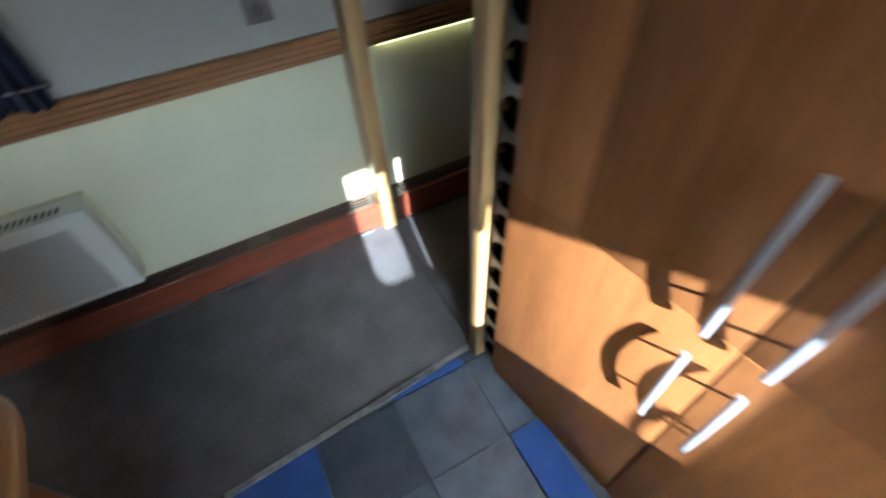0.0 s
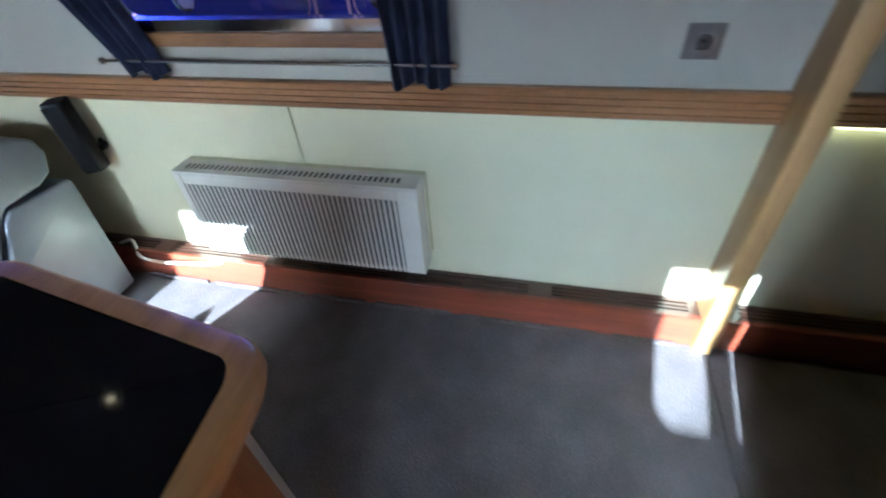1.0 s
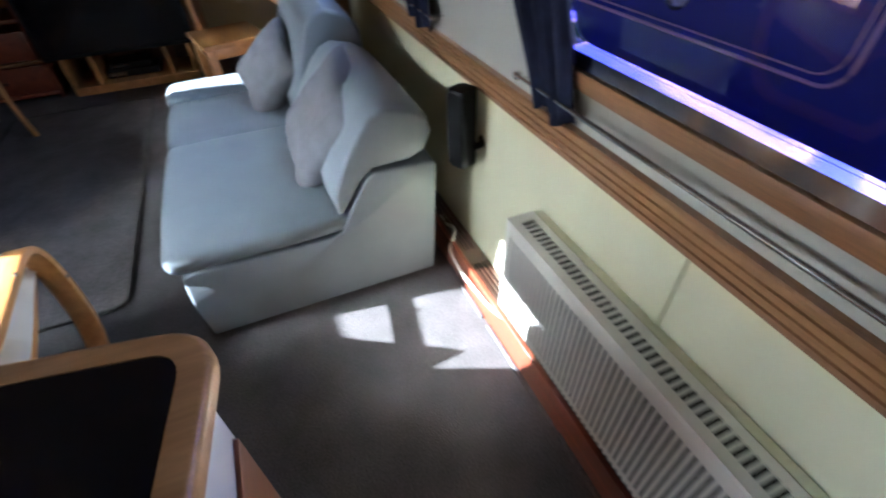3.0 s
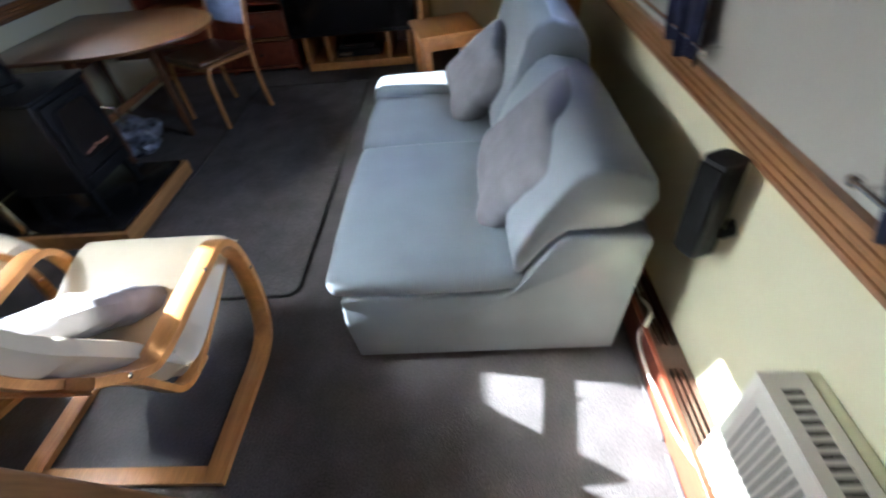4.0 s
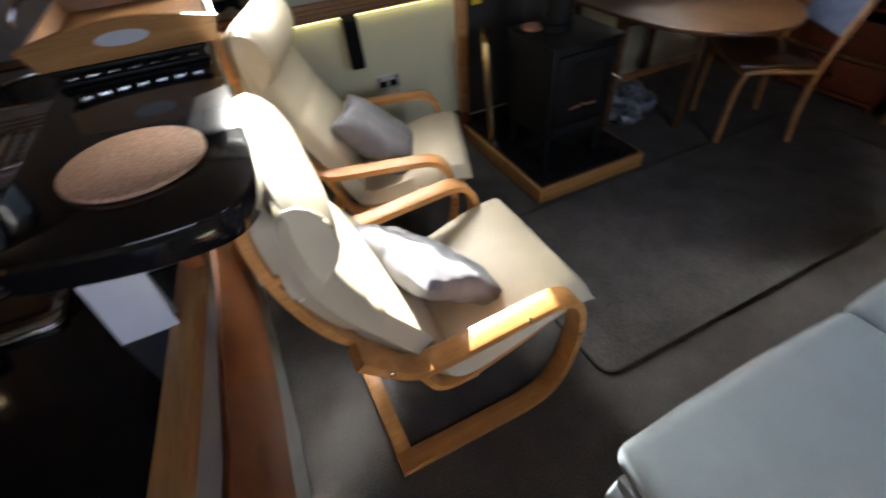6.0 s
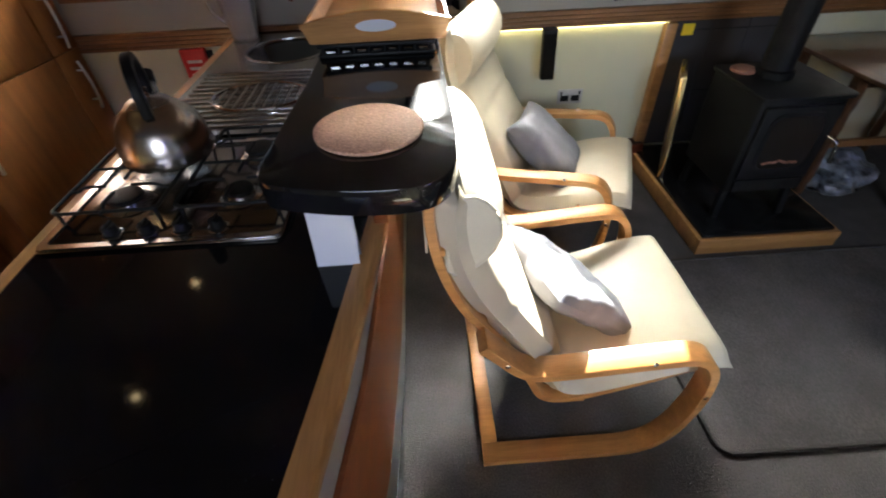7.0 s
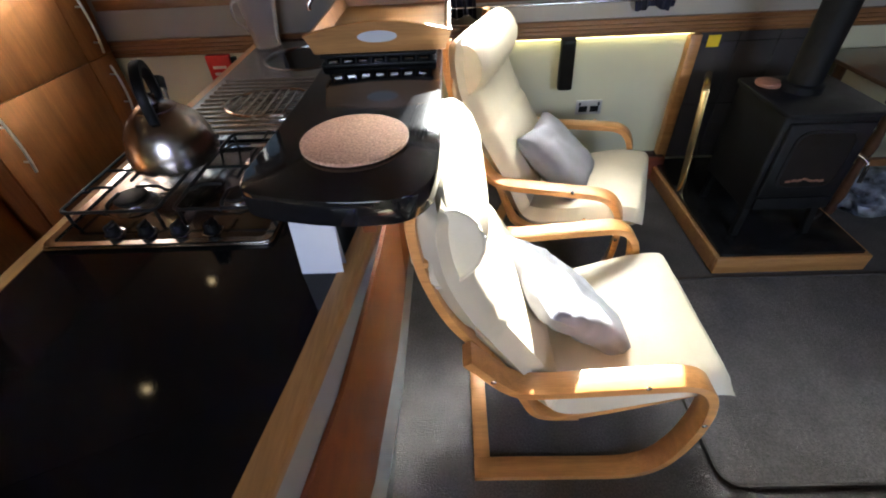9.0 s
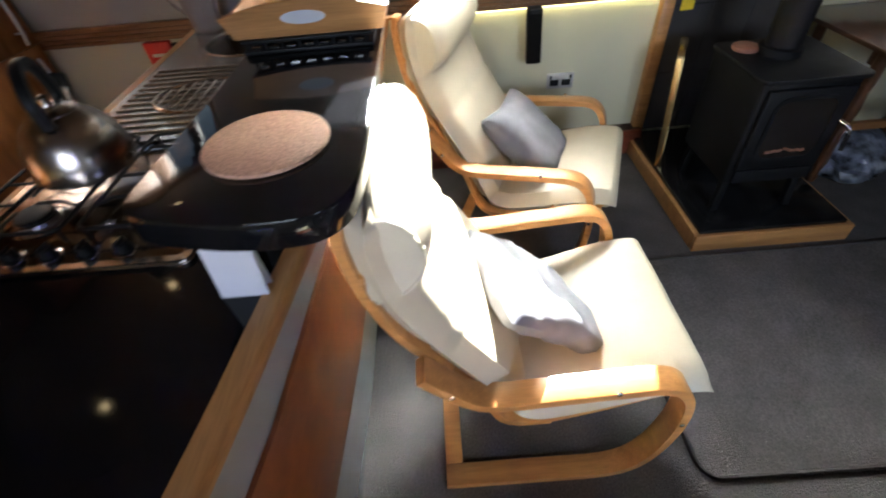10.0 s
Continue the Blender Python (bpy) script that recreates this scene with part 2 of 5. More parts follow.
def curve_points(ctrl, steps=8):
    """A smooth line through the points given (Catmull-Rom)."""
    c = [Vector(p) for p in ctrl]
    c = [2 * c[0] - c[1]] + c + [2 * c[-1] - c[-2]]
    out = []
    for i in range(1, len(c) - 2):
        p0, p1, p2, p3 = c[i - 1:i + 3]
        for k in range(steps):
            t = k / steps
            out.append(0.5 * (2 * p1 + (p2 - p0) * t + (2 * p0 - 5 * p1 + 4 * p2 - p3) * t * t + (3 * p1 - p0 - 3 * p2 + p3) * t ** 3))
    out.append(c[-2])
    return out


def lathe(bm, profile, centre=(0, 0, 0), sides=32):
    """A turned shape about an upright axis; profile rows are (radius, height)."""
    cx, cy, cz = centre
    rings = [[bm.verts.new((cx + r * math.cos(2 * math.pi * k / sides), cy + r * math.sin(2 * math.pi * k / sides), cz + z)) for k in range(sides)] for r, z in profile]
    for a, b in zip(rings, rings[1:]):
        for k in range(sides):
            bm.faces.new((a[k], a[(k + 1) % sides], b[(k + 1) % sides], b[k]))
    bm.faces.new(rings[0][::-1])
    bm.faces.new(rings[-1])
    bmesh.ops.recalc_face_normals(bm, faces=bm.faces)
    return bm


def rounded(x0, x1, y0, y1, r, steps=6, corners=(1, 1, 1, 1)):
    """The outline of a rectangle with round corners, from the low corner anticlockwise; corners says which are round."""
    out = []
    for (cx, cy, a0, sx, sy), on in zip(((x0, y0, 180, 1, 1), (x1, y0, 270, -1, 1), (x1, y1, 0, -1, -1), (x0, y1, 90, 1, -1)), corners):
        if not on:
            out.append((cx, cy))
            continue
        for k in range(steps + 1):
            a = radians(a0 + 90 * k / steps)
            out.append((cx + sx * r + r * math.cos(a), cy + sy * r + r * math.sin(a)))
    return out


def mesh_of(name, bm, mat, smooth=True):
    me = bpy.data.meshes.new(name)
    bm.normal_update()
    bm.to_mesh(me)
    bm.free()
    me.materials.append(mat)
    if smooth:
        me.shade_smooth()
        me.set_sharp_from_angle(angle=radians(38))
    return me


def part(name, bm, mat, parent=None, label="", smooth=True):
    """One mesh object under a thing or a part."""
    ob = new(name, mesh_of(name, bm, mat, smooth))
    if parent:
        ob.parent = parent
        ob.matrix_parent_inverse = parent.matrix_world.inverted() if parent.parent is None else Matrix()
    return tagged(ob, label)


def thing(name, place, label, category, group="", turn=0.0):
    ob = new(name)
    ob.empty_display_size = 0.1
    ob.matrix_basis = pose(*place, 0, 0, turn)
    return tagged(ob, label, category, group)


def sub(name, bm, mat, parent, label=""):
    """A part in its thing's own space."""
    ob = new(name, mesh_of(name, bm, mat))
    ob.parent = parent
    return tagged(ob, label)


def setting(name, bm, mat, label, category, smooth=True):
    ob = new(name, mesh_of(name, bm, mat, smooth))
    return tagged(ob, label, category, kind="structure")


def pillow_mesh(w, h, thick, n=14, crumple=0.012, seed=0, corner=0.13):
    """A stuffed cushion lying in the xy plane: full in the middle, thin along the seam, with drawn-out corners."""
    bm = bmesh.new()
    rows = {}
    for s in (1, -1):
        for i in range(n + 1):
            for j in range(n + 1):
                u, v = 2 * i / n - 1, 2 * j / n - 1
                edge = (1 - u ** 4) * (1 - v ** 4)
                pull = 1 - corner * (1 - abs(v)) * abs(u) ** 3 if abs(u) > abs(v) else 1 - corner * (1 - abs(u)) * abs(v) ** 3
                x, y = u * w / 2 * pull, v * h / 2 * pull
                z = s * thick / 2 * max(edge, 0) ** 0.45
                z += crumple * noise.noise(Vector((x * 9 + seed, y * 9, s * 3))) * min(1, edge * 3)
                ridge = 1 - abs(noise.noise(Vector((x * 13 + y * 5 + seed * 2, y * 6 - x * 4, s * 5))))
                z += s * crumple * 0.6 * (ridge ** 3 - 0.5) * min(1, edge * 2)
                on_rim = i in (0, n) or j in (0, n)
                key = (i, j, 0 if on_rim else s)
                if key not in rows:
                    rows[key] = bm.verts.new((x, y, 0 if on_rim else z))
    for s in (1, -1):
        def at(i, j):
            return rows[(i, j, 0 if i in (0, n) or j in (0, n) else s)]
        for i in range(n):
            for j in range(n):
                q = (at(i, j), at(i + 1, j), at(i + 1, j + 1), at(i, j + 1))
                bm.faces.new(q if s > 0 else q[::-1])
    bmesh.ops.recalc_face_normals(bm, faces=bm.faces)
    return bm


def soft_box(x0, x1, y0, y1, z0, z1, r=0.05, puff=0.012, seg=4, seed=0.0, cuts=6):
    """An upholstered block: large round edges, slightly full faces and small creases."""
    bm = box(bmesh.new(), x0, x1, y0, y1, z0, z1)
    bmesh.ops.recalc_face_normals(bm, faces=bm.faces)
    bmesh.ops.bevel(bm, geom=bm.edges[:], offset=r, segments=seg, affect="EDGES", profile=0.5)
    long = [e for e in bm.edges if e.calc_length() > 0.12]
    bmesh.ops.subdivide_edges(bm, edges=long, cuts=cuts, use_grid_fill=True)
    c = Vector(((x0 + x1) / 2, (y0 + y1) / 2, (z0 + z1) / 2))
    h = Vector(((x1 - x0) / 2, (y1 - y0) / 2, (z1 - z0) / 2))
    bm.normal_update()
    for v in bm.verts:
        d = v.co - c
        u = [1 - min(1, abs(d[k] / h[k])) ** 2 for k in range(3)]
        full = max(u[0] * u[1], u[1] * u[2], u[0] * u[2])
        v.co += v.normal * (puff * full + 0.003 * noise.noise(v.co * 7 + Vector((seed, 0, 0))))
    return bm


def inset(poly, d):
    """The corners of a polygon (anticlockwise) moved inwards by d."""
    out = []
    n = len(poly)
    for i in range(n):
        a, b, c = Vector(poly[i - 1]), Vector(poly[i]), Vector(poly[(i + 1) % n])
        u, v = (b - a).normalized(), (c - b).normalized()
        nu, nv = Vector((-u.y, u.x)), Vector((-v.y, v.x))
        m = (nu + nv).normalized()
        out.append(tuple(b + m * (d / max(0.3, m.dot(nu)))))
    return out


def round_poly(poly, radii, steps=7):
    """A polygon whose corners are rounded by the radii given (0: left sharp)."""
    out = []
    n = len(poly)
    for i in range(n):
        a, b, c = Vector(poly[i - 1]), Vector(poly[i]), Vector(poly[(i + 1) % n])
        r = radii[i]
        if r <= 0:
            out.append(tuple(b))
            continue
        p, q = b + (a - b).normalized() * r, b + (c - b).normalized() * r
        for k in range(steps + 1):
            t = k / steps
            out.append(tuple(p * (1 - t) ** 2 + b * 2 * t * (1 - t) * 0.93 + (p + q) * 0.07 * t * (1 - t) + q * t * t))
    return out

# ---- hull, floors, walls ----
WALL_B, END, BULK, TOP = -3.45, -4.95, 1.13, 2.02
RAIL0, RAIL1 = 0.85, 0.935
LEAN_IN = 0.13


def side(y):
    """+1 for the wall at y = 0, -1 for the wall opposite: the way into the wall."""
    return 1 if y > -1 else -1


def upper_wall(name, y0, holes, label):
    """The cabin side above the rail: it leans in, and its window openings have round corners."""
    s = side(y0)
    xs0, xs1 = END - 0.1, 4.2
    bm = bmesh.new()
    z0, z1 = RAIL1 - 0.02, TOP + 0.1
    cols = [xs0] + [v for h in holes for v in h[:2]] + [xs1]

    def lean(z):
        return y0 - s * LEAN_IN * (z - RAIL1)
    for a, b in zip(cols[0::2], cols[1::2]):
        quad(bm, a, b, z0, z1, lean, s)
    for x0, x1, a, b in holes:
        quad(bm, x0, x1, z0, a, lean, s)
        quad(bm, x0, x1, b, z1, lean, s)
        r = 0.09
        for cx, sx in ((x0, 1), (x1, -1)):
            for cz, sz in ((a, 1), (b, -1)):
                arc = [(cx + sx * r * (1 - math.cos(radians(t))), cz + sz * r * (1 - math.sin(radians(t)))) for t in range(0, 91, 15)]
                pts = [(cx, cz)] + arc
                lo = [bm.verts.new((x, lean(z), z)) for x, z in pts]
                hi = [bm.verts.new((x, lean(z) + s * 0.06, z)) for x, z in pts]
                bm.faces.new(lo)
                bm.faces.new(hi[::-1])
                n = len(pts)
                for i in range(n):
                    bm.faces.new((lo[i], hi[i], hi[(i + 1) % n], lo[(i + 1) % n]))
    bmesh.ops.recalc_face_normals(bm, faces=bm.faces)
    return setting(name, bm, SHADED_WHITE_WALL, label, "wall", smooth=False)


def quad(bm, x0, x1, z0, z1, lean, s):
    vs = [bm.verts.new(p) for p in ((x0, lean(z0), z0), (x1, lean(z0), z0), (x1, lean(z1), z1), (x0, lean(z1), z1),
                                    (x0, lean(z0) + s * 0.06, z0), (x1, lean(z0) + s * 0.06, z0), (x1, lean(z1) + s * 0.06, z1), (x0, lean(z1) + s * 0.06, z1))]
    for f in ((0, 1, 2, 3), (7, 6, 5, 4), (0, 4, 5, 1), (1, 5, 6, 2), (2, 6, 7, 3), (3, 7, 4, 0)):
        bm.faces.new([vs[i] for i in f])


WINDOWS_A = [(-2.75, -1.75, 1.10, 1.66), (-0.95, 0.06, 1.10, 1.66)]
WINDOWS_B = [(-3.78, -3.22, 1.37, 1.90), (-1.98, -0.93, 1.255, 1.91), (0.41, 1.00, 1.345, 1.96)]
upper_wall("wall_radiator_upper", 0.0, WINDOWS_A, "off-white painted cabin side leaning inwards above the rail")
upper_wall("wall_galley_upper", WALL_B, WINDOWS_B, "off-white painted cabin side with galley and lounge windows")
setting("wall_radiator_lower", box(bmesh.new(), END - 0.1, 4.2, 0.0, 0.06, -0.05, RAIL1 + 0.01), CREAM, "pale cream painted panel below the oak rail", "wall")
setting("wall_galley_lower", box(bmesh.new(), END - 0.1, 4.2, WALL_B - 0.06, WALL_B, -0.05, RAIL1 + 0.01), CREAM, "pale cream painted panel behind the armchairs", "wall")
setting("wall_end", box(bmesh.new(), END - 0.08, END, WALL_B, 0, -0.05, TOP), CHERRY_Z, "dark wooden bulkhead at the lounge end", "wall")
setting("wall_passage_end", box(bmesh.new(), 4.1, 4.18, WALL_B, 0, -0.05, TOP), CREAM, "plain bulkhead closing the side passage", "wall")
setting("ceiling", box(bmesh.new(), END - 0.1, 4.2, WALL_B - 0.1, 0.1, TOP, TOP + 0.06), CEIL, "dark varnished boarded cabin ceiling", "ceiling")

# floor: one base, carpet over the lounge, tiles in the galley
setting("floor", box(bmesh.new(), END, 4.1, WALL_B, 0, -0.06, -0.012), GROUT, "plywood and grout bed below carpet and tiles", "floor")
_edge = [(END, WALL_B), (-0.66, WALL_B), (-0.66, -0.97), (0.10, -0.975), (BULK + 0.01, -0.885), (4.1, -0.885), (4.1, 0), (END, 0)]
setting("carpet", prism(_edge, "z", -0.012, 0.0), CARPET, "dark brown-grey short pile fitted carpet", "carpet")


def rail(name, y0, x0, x1, label):
    """The moulded oak rail along the top of the lower panel, with its three grooves."""
    s = side(y0)
    prof = [(0, RAIL0)]
    h = RAIL1 - RAIL0
    prof += [(0.022, RAIL0), (0.026, RAIL0 + 0.004)]
    for k in range(3):
        z = RAIL0 + h * (0.24 + 0.24 * k)
        prof += [(0.026, z - 0.003), (0.021, z - 0.001), (0.021, z + 0.001), (0.026, z + 0.003)]
    prof += [(0.026, RAIL1 - 0.005), (0.022, RAIL1), (0, RAIL1)]
    bm = prism([(y0 - s * d, z) for d, z in prof], "x", x0, x1)
    return setting(name, bm, OAK, label, "rail")


rail("rail_radiator_side", 0.0, -3.05, 4.1, "grooved oak rail along the cabin side")
rail("rail_galley_side", WALL_B, END, BULK, "grooved oak rail along the cabin side")


def led(name, y0, x0, x1):
    s = side(y0)
    bm = box(bmesh.new(), x0, x1, y0 - s * 0.010, y0 - s * 0.020, RAIL0 - 0.003, RAIL0 - 0.0005)
    bmesh.ops.recalc_face_normals(bm, faces=bm.faces)
    return setting(name, bm, LED, "warm light strip under the rail", "light strip")


led("trim_light_galley_side", WALL_B, -2.19, -0.95)
led("trim_light_radiator_side", 0.0, 1.18, 4.0)


def skirting(name, y0, x0, x1, label):
    """The boxed-in heating duct along the floor: red-brown front board, deck coloured dark for its shade, with groups
    of long slots.
    """
    s = side(y0)
    deep, high = 0.102, 0.152
    base = setting(name, bevel(prism([(y0, 0), (y0 - s * deep, 0), (y0 - s * deep, high), (y0 - s * (deep - 0.018), high), (y0 - s * (deep - 0.018), 0.10), (y0, 0.10)], "x", x0, x1), 0.002, 1), MAHOG, label, "skirting")
    deck = []
    n = max(1, round((x1 - x0) / 0.56))
    step = (x1 - x0) / n
    for k in range(n):
        a = x0 + step * k
        deck.append((a, a + 0.045, 0.002, deep - 0.019))
        deck.append((a + step - 0.045, a + step, 0.002, deep - 0.019))
        for d0, d1 in ((0.002, 0.022), (0.032, 0.042), (0.051, 0.060), (0.069, deep - 0.019)):
            deck.append((a + 0.045, a + step - 0.045, d0, d1))
    for a, b, d0, d1 in deck:
        o = part("deck_strip", box(bmesh.new(), a, b, min(y0 - s * d0, y0 - s * d1), max(y0 - s * d0, y0 - s * d1), 0.136, 0.149), SHADED_DECK, None)
        o.parent = base
    # added black sheet, stands for the shade inside the duct
    lou = part("duct_shadow_board", box(bmesh.new(), x0, x1, min(y0 - s * 0.002, y0 - s * 0.083), max(y0 - s * 0.002, y0 - s * 0.083), 0.101, 0.104), SHADE_AND_CLOTH, None)
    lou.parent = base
    return base


skirting("baseboard_radiator_side", 0.0, -3.0, 1.055, "red-brown varnished skirting board, louvred vent top darkened as shade")
_rnd = random.Random(3)
_x = -1.38
_bm = bmesh.new()
while _x < 0.98:
    _w = min(_rnd.uniform(0.25, 0.6), 0.99 - _x)
    box(_bm, _x, _x + _w, -0.118, -0.1025, -0.001, _rnd.uniform(0.010, 0.020))
    _x += _w + _rnd.uniform(0.03, 0.07)
bmesh.ops.recalc_face_normals(_bm, faces=_bm.faces)
setting("trim_carpet_lip", bevel(_bm, 0.004, 2), CARPET, "frayed carpet edge turned up against the skirting", "carpet")
skirting("baseboard_passage", 0.0, 1.13, 4.1, "dark varnished skirting board in the side passage")
skirting("baseboard_galley_side", WALL_B, -2.2, -0.75, "dark red-brown skirting board below the cream panel")

# posts where the bulkhead line crosses the side passage
setting("trim_post_wall", bbox(1.045, 1.11, -0.135, -0.0, 0, TOP, 0.006), OAK_Z, "pale oak post against the cabin side", "post")
setting("trim_post_passage", bbox(BULK - 0.055, BULK + 0.005, -0.945, -0.887, 0, TOP, 0.006), OAK_Z, "pale oak post at the corner of the tall cupboards", "post")
_ang = math.atan2(0.085, 1.03)
setting("trim_threshold", box(bmesh.new(), 0, 1.035, -0.012, 0.012, 0, 0.006, pose(0.10, -0.975, 0, 0, 0, math.degrees(_ang))), STRIP, "worn metal threshold strip between carpet and tiles", "threshold")
setting("trim_passage_strip", box(bmesh.new(), 1.085, 1.10, -0.875, -0.12, 0, 0.005), CARPET_EDGE, "dark joint strip across the passage carpet", "threshold")
# joint cover between two cream panels
setting("trim_panel_joint", box(bmesh.new(), -0.444, -0.422, -0.009, 0.001, 0.18, RAIL0 + 0.002), CREAM, "cream cover strip over a panel joint", "trim")

# ---- windows, curtains and fittings on the cabin sides ----
def wall_y(y0, z):
    return y0 - side(y0) * LEAN_IN * max(0.0, z - RAIL1)


def window(name, y0, x0, x1, z0, z1, label):
    """A cabin window: bright metal frame with round corners, pane, oak liner strips above and below."""
    s = side(y0)
    w = thing(name, (0, 0, 0), label, "window")
    w["kind"] = "structure"
    out, inn = rounded(x0 - 0.012, x1 + 0.012, z0 - 0.012, z1 + 0.012, 0.10, 6), rounded(x0 + 0.02, x1 - 0.02, z0 + 0.02, z1 - 0.02, 0.075, 6)
    bm = bmesh.new()
    n = len(out)
    rings = []
    for pts, off in ((out, 0.0), (out, -0.012), (inn, -0.008), (inn, 0.045)):
        rings.append([bm.verts.new((x, wall_y(y0, z) + s * off, z)) for x, z in pts])
    for a, b in zip(rings, rings[1:]):
        for i in range(n):
            bm.faces.new((a[i], a[(i + 1) % n], b[(i + 1) % n], b[i]))
    bmesh.ops.recalc_face_normals(bm, faces=bm.faces)
    sub("window_frame", bm, CHROME, w, "bright metal window frame")
    bm = bmesh.new()
    lo = [bm.verts.new((x, wall_y(y0, z) + s * 0.026, z)) for x, z in inn]
    hi = [bm.verts.new((x, wall_y(y0, z) + s * 0.031, z)) for x, z in inn]
    bm.faces.new(lo)
    bm.faces.new(hi[::-1])
    for i in range(n):
        bm.faces.new((lo[i], hi[i], hi[(i + 1) % n], lo[(i + 1) % n]))
    bmesh.ops.recalc_face_normals(bm, faces=bm.faces)
    pane = sub("pane", bm, GLASS, w)
    pane.visible_shadow = False
    if name == "window_4":
        # unseen bar, added to split the sun patch on the passage floor
        bm = bmesh.new()
        for za, zb in ((z0, 1.56), (1.56, 1.76), (1.76, z1)):
            ym = wall_y(y0, (za + zb) / 2) + s * 0.04
            box(bm, 0.60, 0.685, ym - 0.016, ym + 0.016, za, zb)
        bmesh.ops.recalc_face_normals(bm, faces=bm.faces)
        sub("sun_bar", bm, BLACK_PLASTIC, w)
        # unseen slats, added to end the sun patch low on the passage wall
        bm = bmesh.new()
        for za, zb in ((1.855, 1.89), (1.892, 1.925), (1.927, z1)):
            ym = wall_y(y0, (za + zb) / 2) + s * 0.04
            box(bm, x0, 0.735, ym - 0.008, ym + 0.008, za, zb)
        bmesh.ops.recalc_face_normals(bm, faces=bm.faces)
        sub("sun_blocker", bm, BLACK_PLASTIC, w, "dark slats added out of view to cut off the sun")
    for za, zb in ((z0 - 0.058, z0 - 0.016), (z1 + 0.016, z1 + 0.058)):
        y = wall_y(y0, (za + zb) / 2)
        bm = box(bmesh.new(), x0 - 0.02, x1 + 0.02, y + s * 0.01, y - s * 0.022, za, zb)
        sub("window_sill" if za < z0 else "window_head", bevel(bm, 0.004, 2), OAK, w, "varnished oak strip")
    return w


def curtain_rod(y0, x0, x1, z):
    """A thin chromed tie rail with ball ends that holds the curtains' foot."""
    s = side(y0)
    y = wall_y(y0, z) - s * 0.050
    t = thing("curtain_rod", (0, 0, 0), "thin chromed curtain rod with ball ends fixed to the cabin side", "curtain rod", "curtain rods")
    sub("rod", tube(bmesh.new(), [(x0, y, z), (x1, y, z)], 0.0065, 10), CHROME, t)
    for x in (x0, x1):
        bm = bmesh.new()
        bmesh.ops.create_uvsphere(bm, u_segments=14, v_segments=8, radius=0.013, matrix=pose(x, y, z))
        sub("ball_end", bm, CHROME, t)
    for x in (x0 + 0.02, x1 - 0.02):
        sub("bracket", tube(bmesh.new(), [(x, y, z), (x, y + s * 0.060, z)], 0.004, 8), CHROME, t)
    return t


def curtain(y0, xt0, xt1, xb0, xb1, z0, z1, seed):
    """A drawn-back curtain: pleats that gather towards the tie rail, a short skirt below it."""
    s = side(y0)
    bm = bmesh.new()
    nx, nz = 60, 26
    grid = []
    rnd = random.Random(seed)
    ph = [rnd.uniform(0, 6.28) for _ in range(4)]
    for thick in (0.0, 0.004):
        g = []
        for j in range(nz + 1):
            v = j / nz
            z = z0 + (z1 - z0) * v
            row = []
            for i in range(nx + 1):
                u = i / nx
                x = (xb0 + (xb1 - xb0) * u) * (1 - v) + (xt0 + (xt1 - xt0) * u) * v
                fold = math.sin(u * 31 + ph[0] + 0.9 * math.sin(v * 2 + ph[1])) * 0.013 + math.sin(u * 13 + ph[2] + v * 2.0) * 0.009
                fold *= 0.6 + 0.5 * v + 0.25 * (1 - v) ** 3
                sag = 0.006 * noise.noise(Vector((u * 9, v * 7, seed)))
                zz = z - (0.012 * math.sin(u * 9 + ph[3]) if j == 0 else 0)
                row.append(bm.verts.new((x + 0.004 * math.sin(v * 9 + u * 20), wall_y(y0, z) - s * (0.043 + fold + sag + thick), zz)))
            g.append(row)
        grid.append(g)
    for k, g in enumerate(grid):
        for j in range(nz):
            for i in range(nx):
                q = (g[j][i], g[j][i + 1], g[j + 1][i + 1], g[j + 1][i])
                bm.faces.new(q if k else q[::-1])
    a, b = grid
    for j in range(nz):
        bm.faces.new((a[j][0], b[j][0], b[j + 1][0], a[j + 1][0]))
        bm.faces.new((a[j][nx], a[j + 1][nx], b[j + 1][nx], b[j][nx]))
    for i in range(nx):
        bm.faces.new((a[0][i], a[0][i + 1], b[0][i + 1], b[0][i]))
    bmesh.ops.recalc_face_normals(bm, faces=bm.faces)
    ob = part("curtain", bm, NAVY)
    return tagged(ob, "dark navy pleated curtain tied behind a thin rod", "curtain", "curtains")


window("window_1", 0.0, *WINDOWS_A[1], "cabin window with bright metal frame above the radiator")
window("window_2", 0.0, *WINDOWS_A[0], "cabin window with bright metal frame above the sofa")
window("window_3", WALL_B, *WINDOWS_B[1], "sunlit cabin window behind the armchairs")
window("window_4", WALL_B, *WINDOWS_B[2], "galley window with oak strips")
window("window_5", WALL_B, *WINDOWS_B[0], "cabin window beside the dining table")
_bm = box(bmesh.new(), 0.24, 0.93, WALL_B - 0.015, WALL_B + 0.004, 1.135, 1.285)
bmesh.ops.recalc_face_normals(_bm, faces=_bm.faces)
setting("trim_window_apron", _bm, CHERRY_Z, "red-brown board below the galley window", "trim")
setting("trim_window_ledge", bbox(0.22, 0.94, WALL_B - 0.02, WALL_B + 0.03, 1.085, 1.134, 0.004), OAK, "varnished oak strip below the galley window", "trim")
setting("trim_lounge_ledge", bbox(-2.0, -0.92, WALL_B - 0.02, WALL_B + 0.028, 1.04, 1.09, 0.006, 3), OAK, "varnished oak strip below the lounge window", "trim")
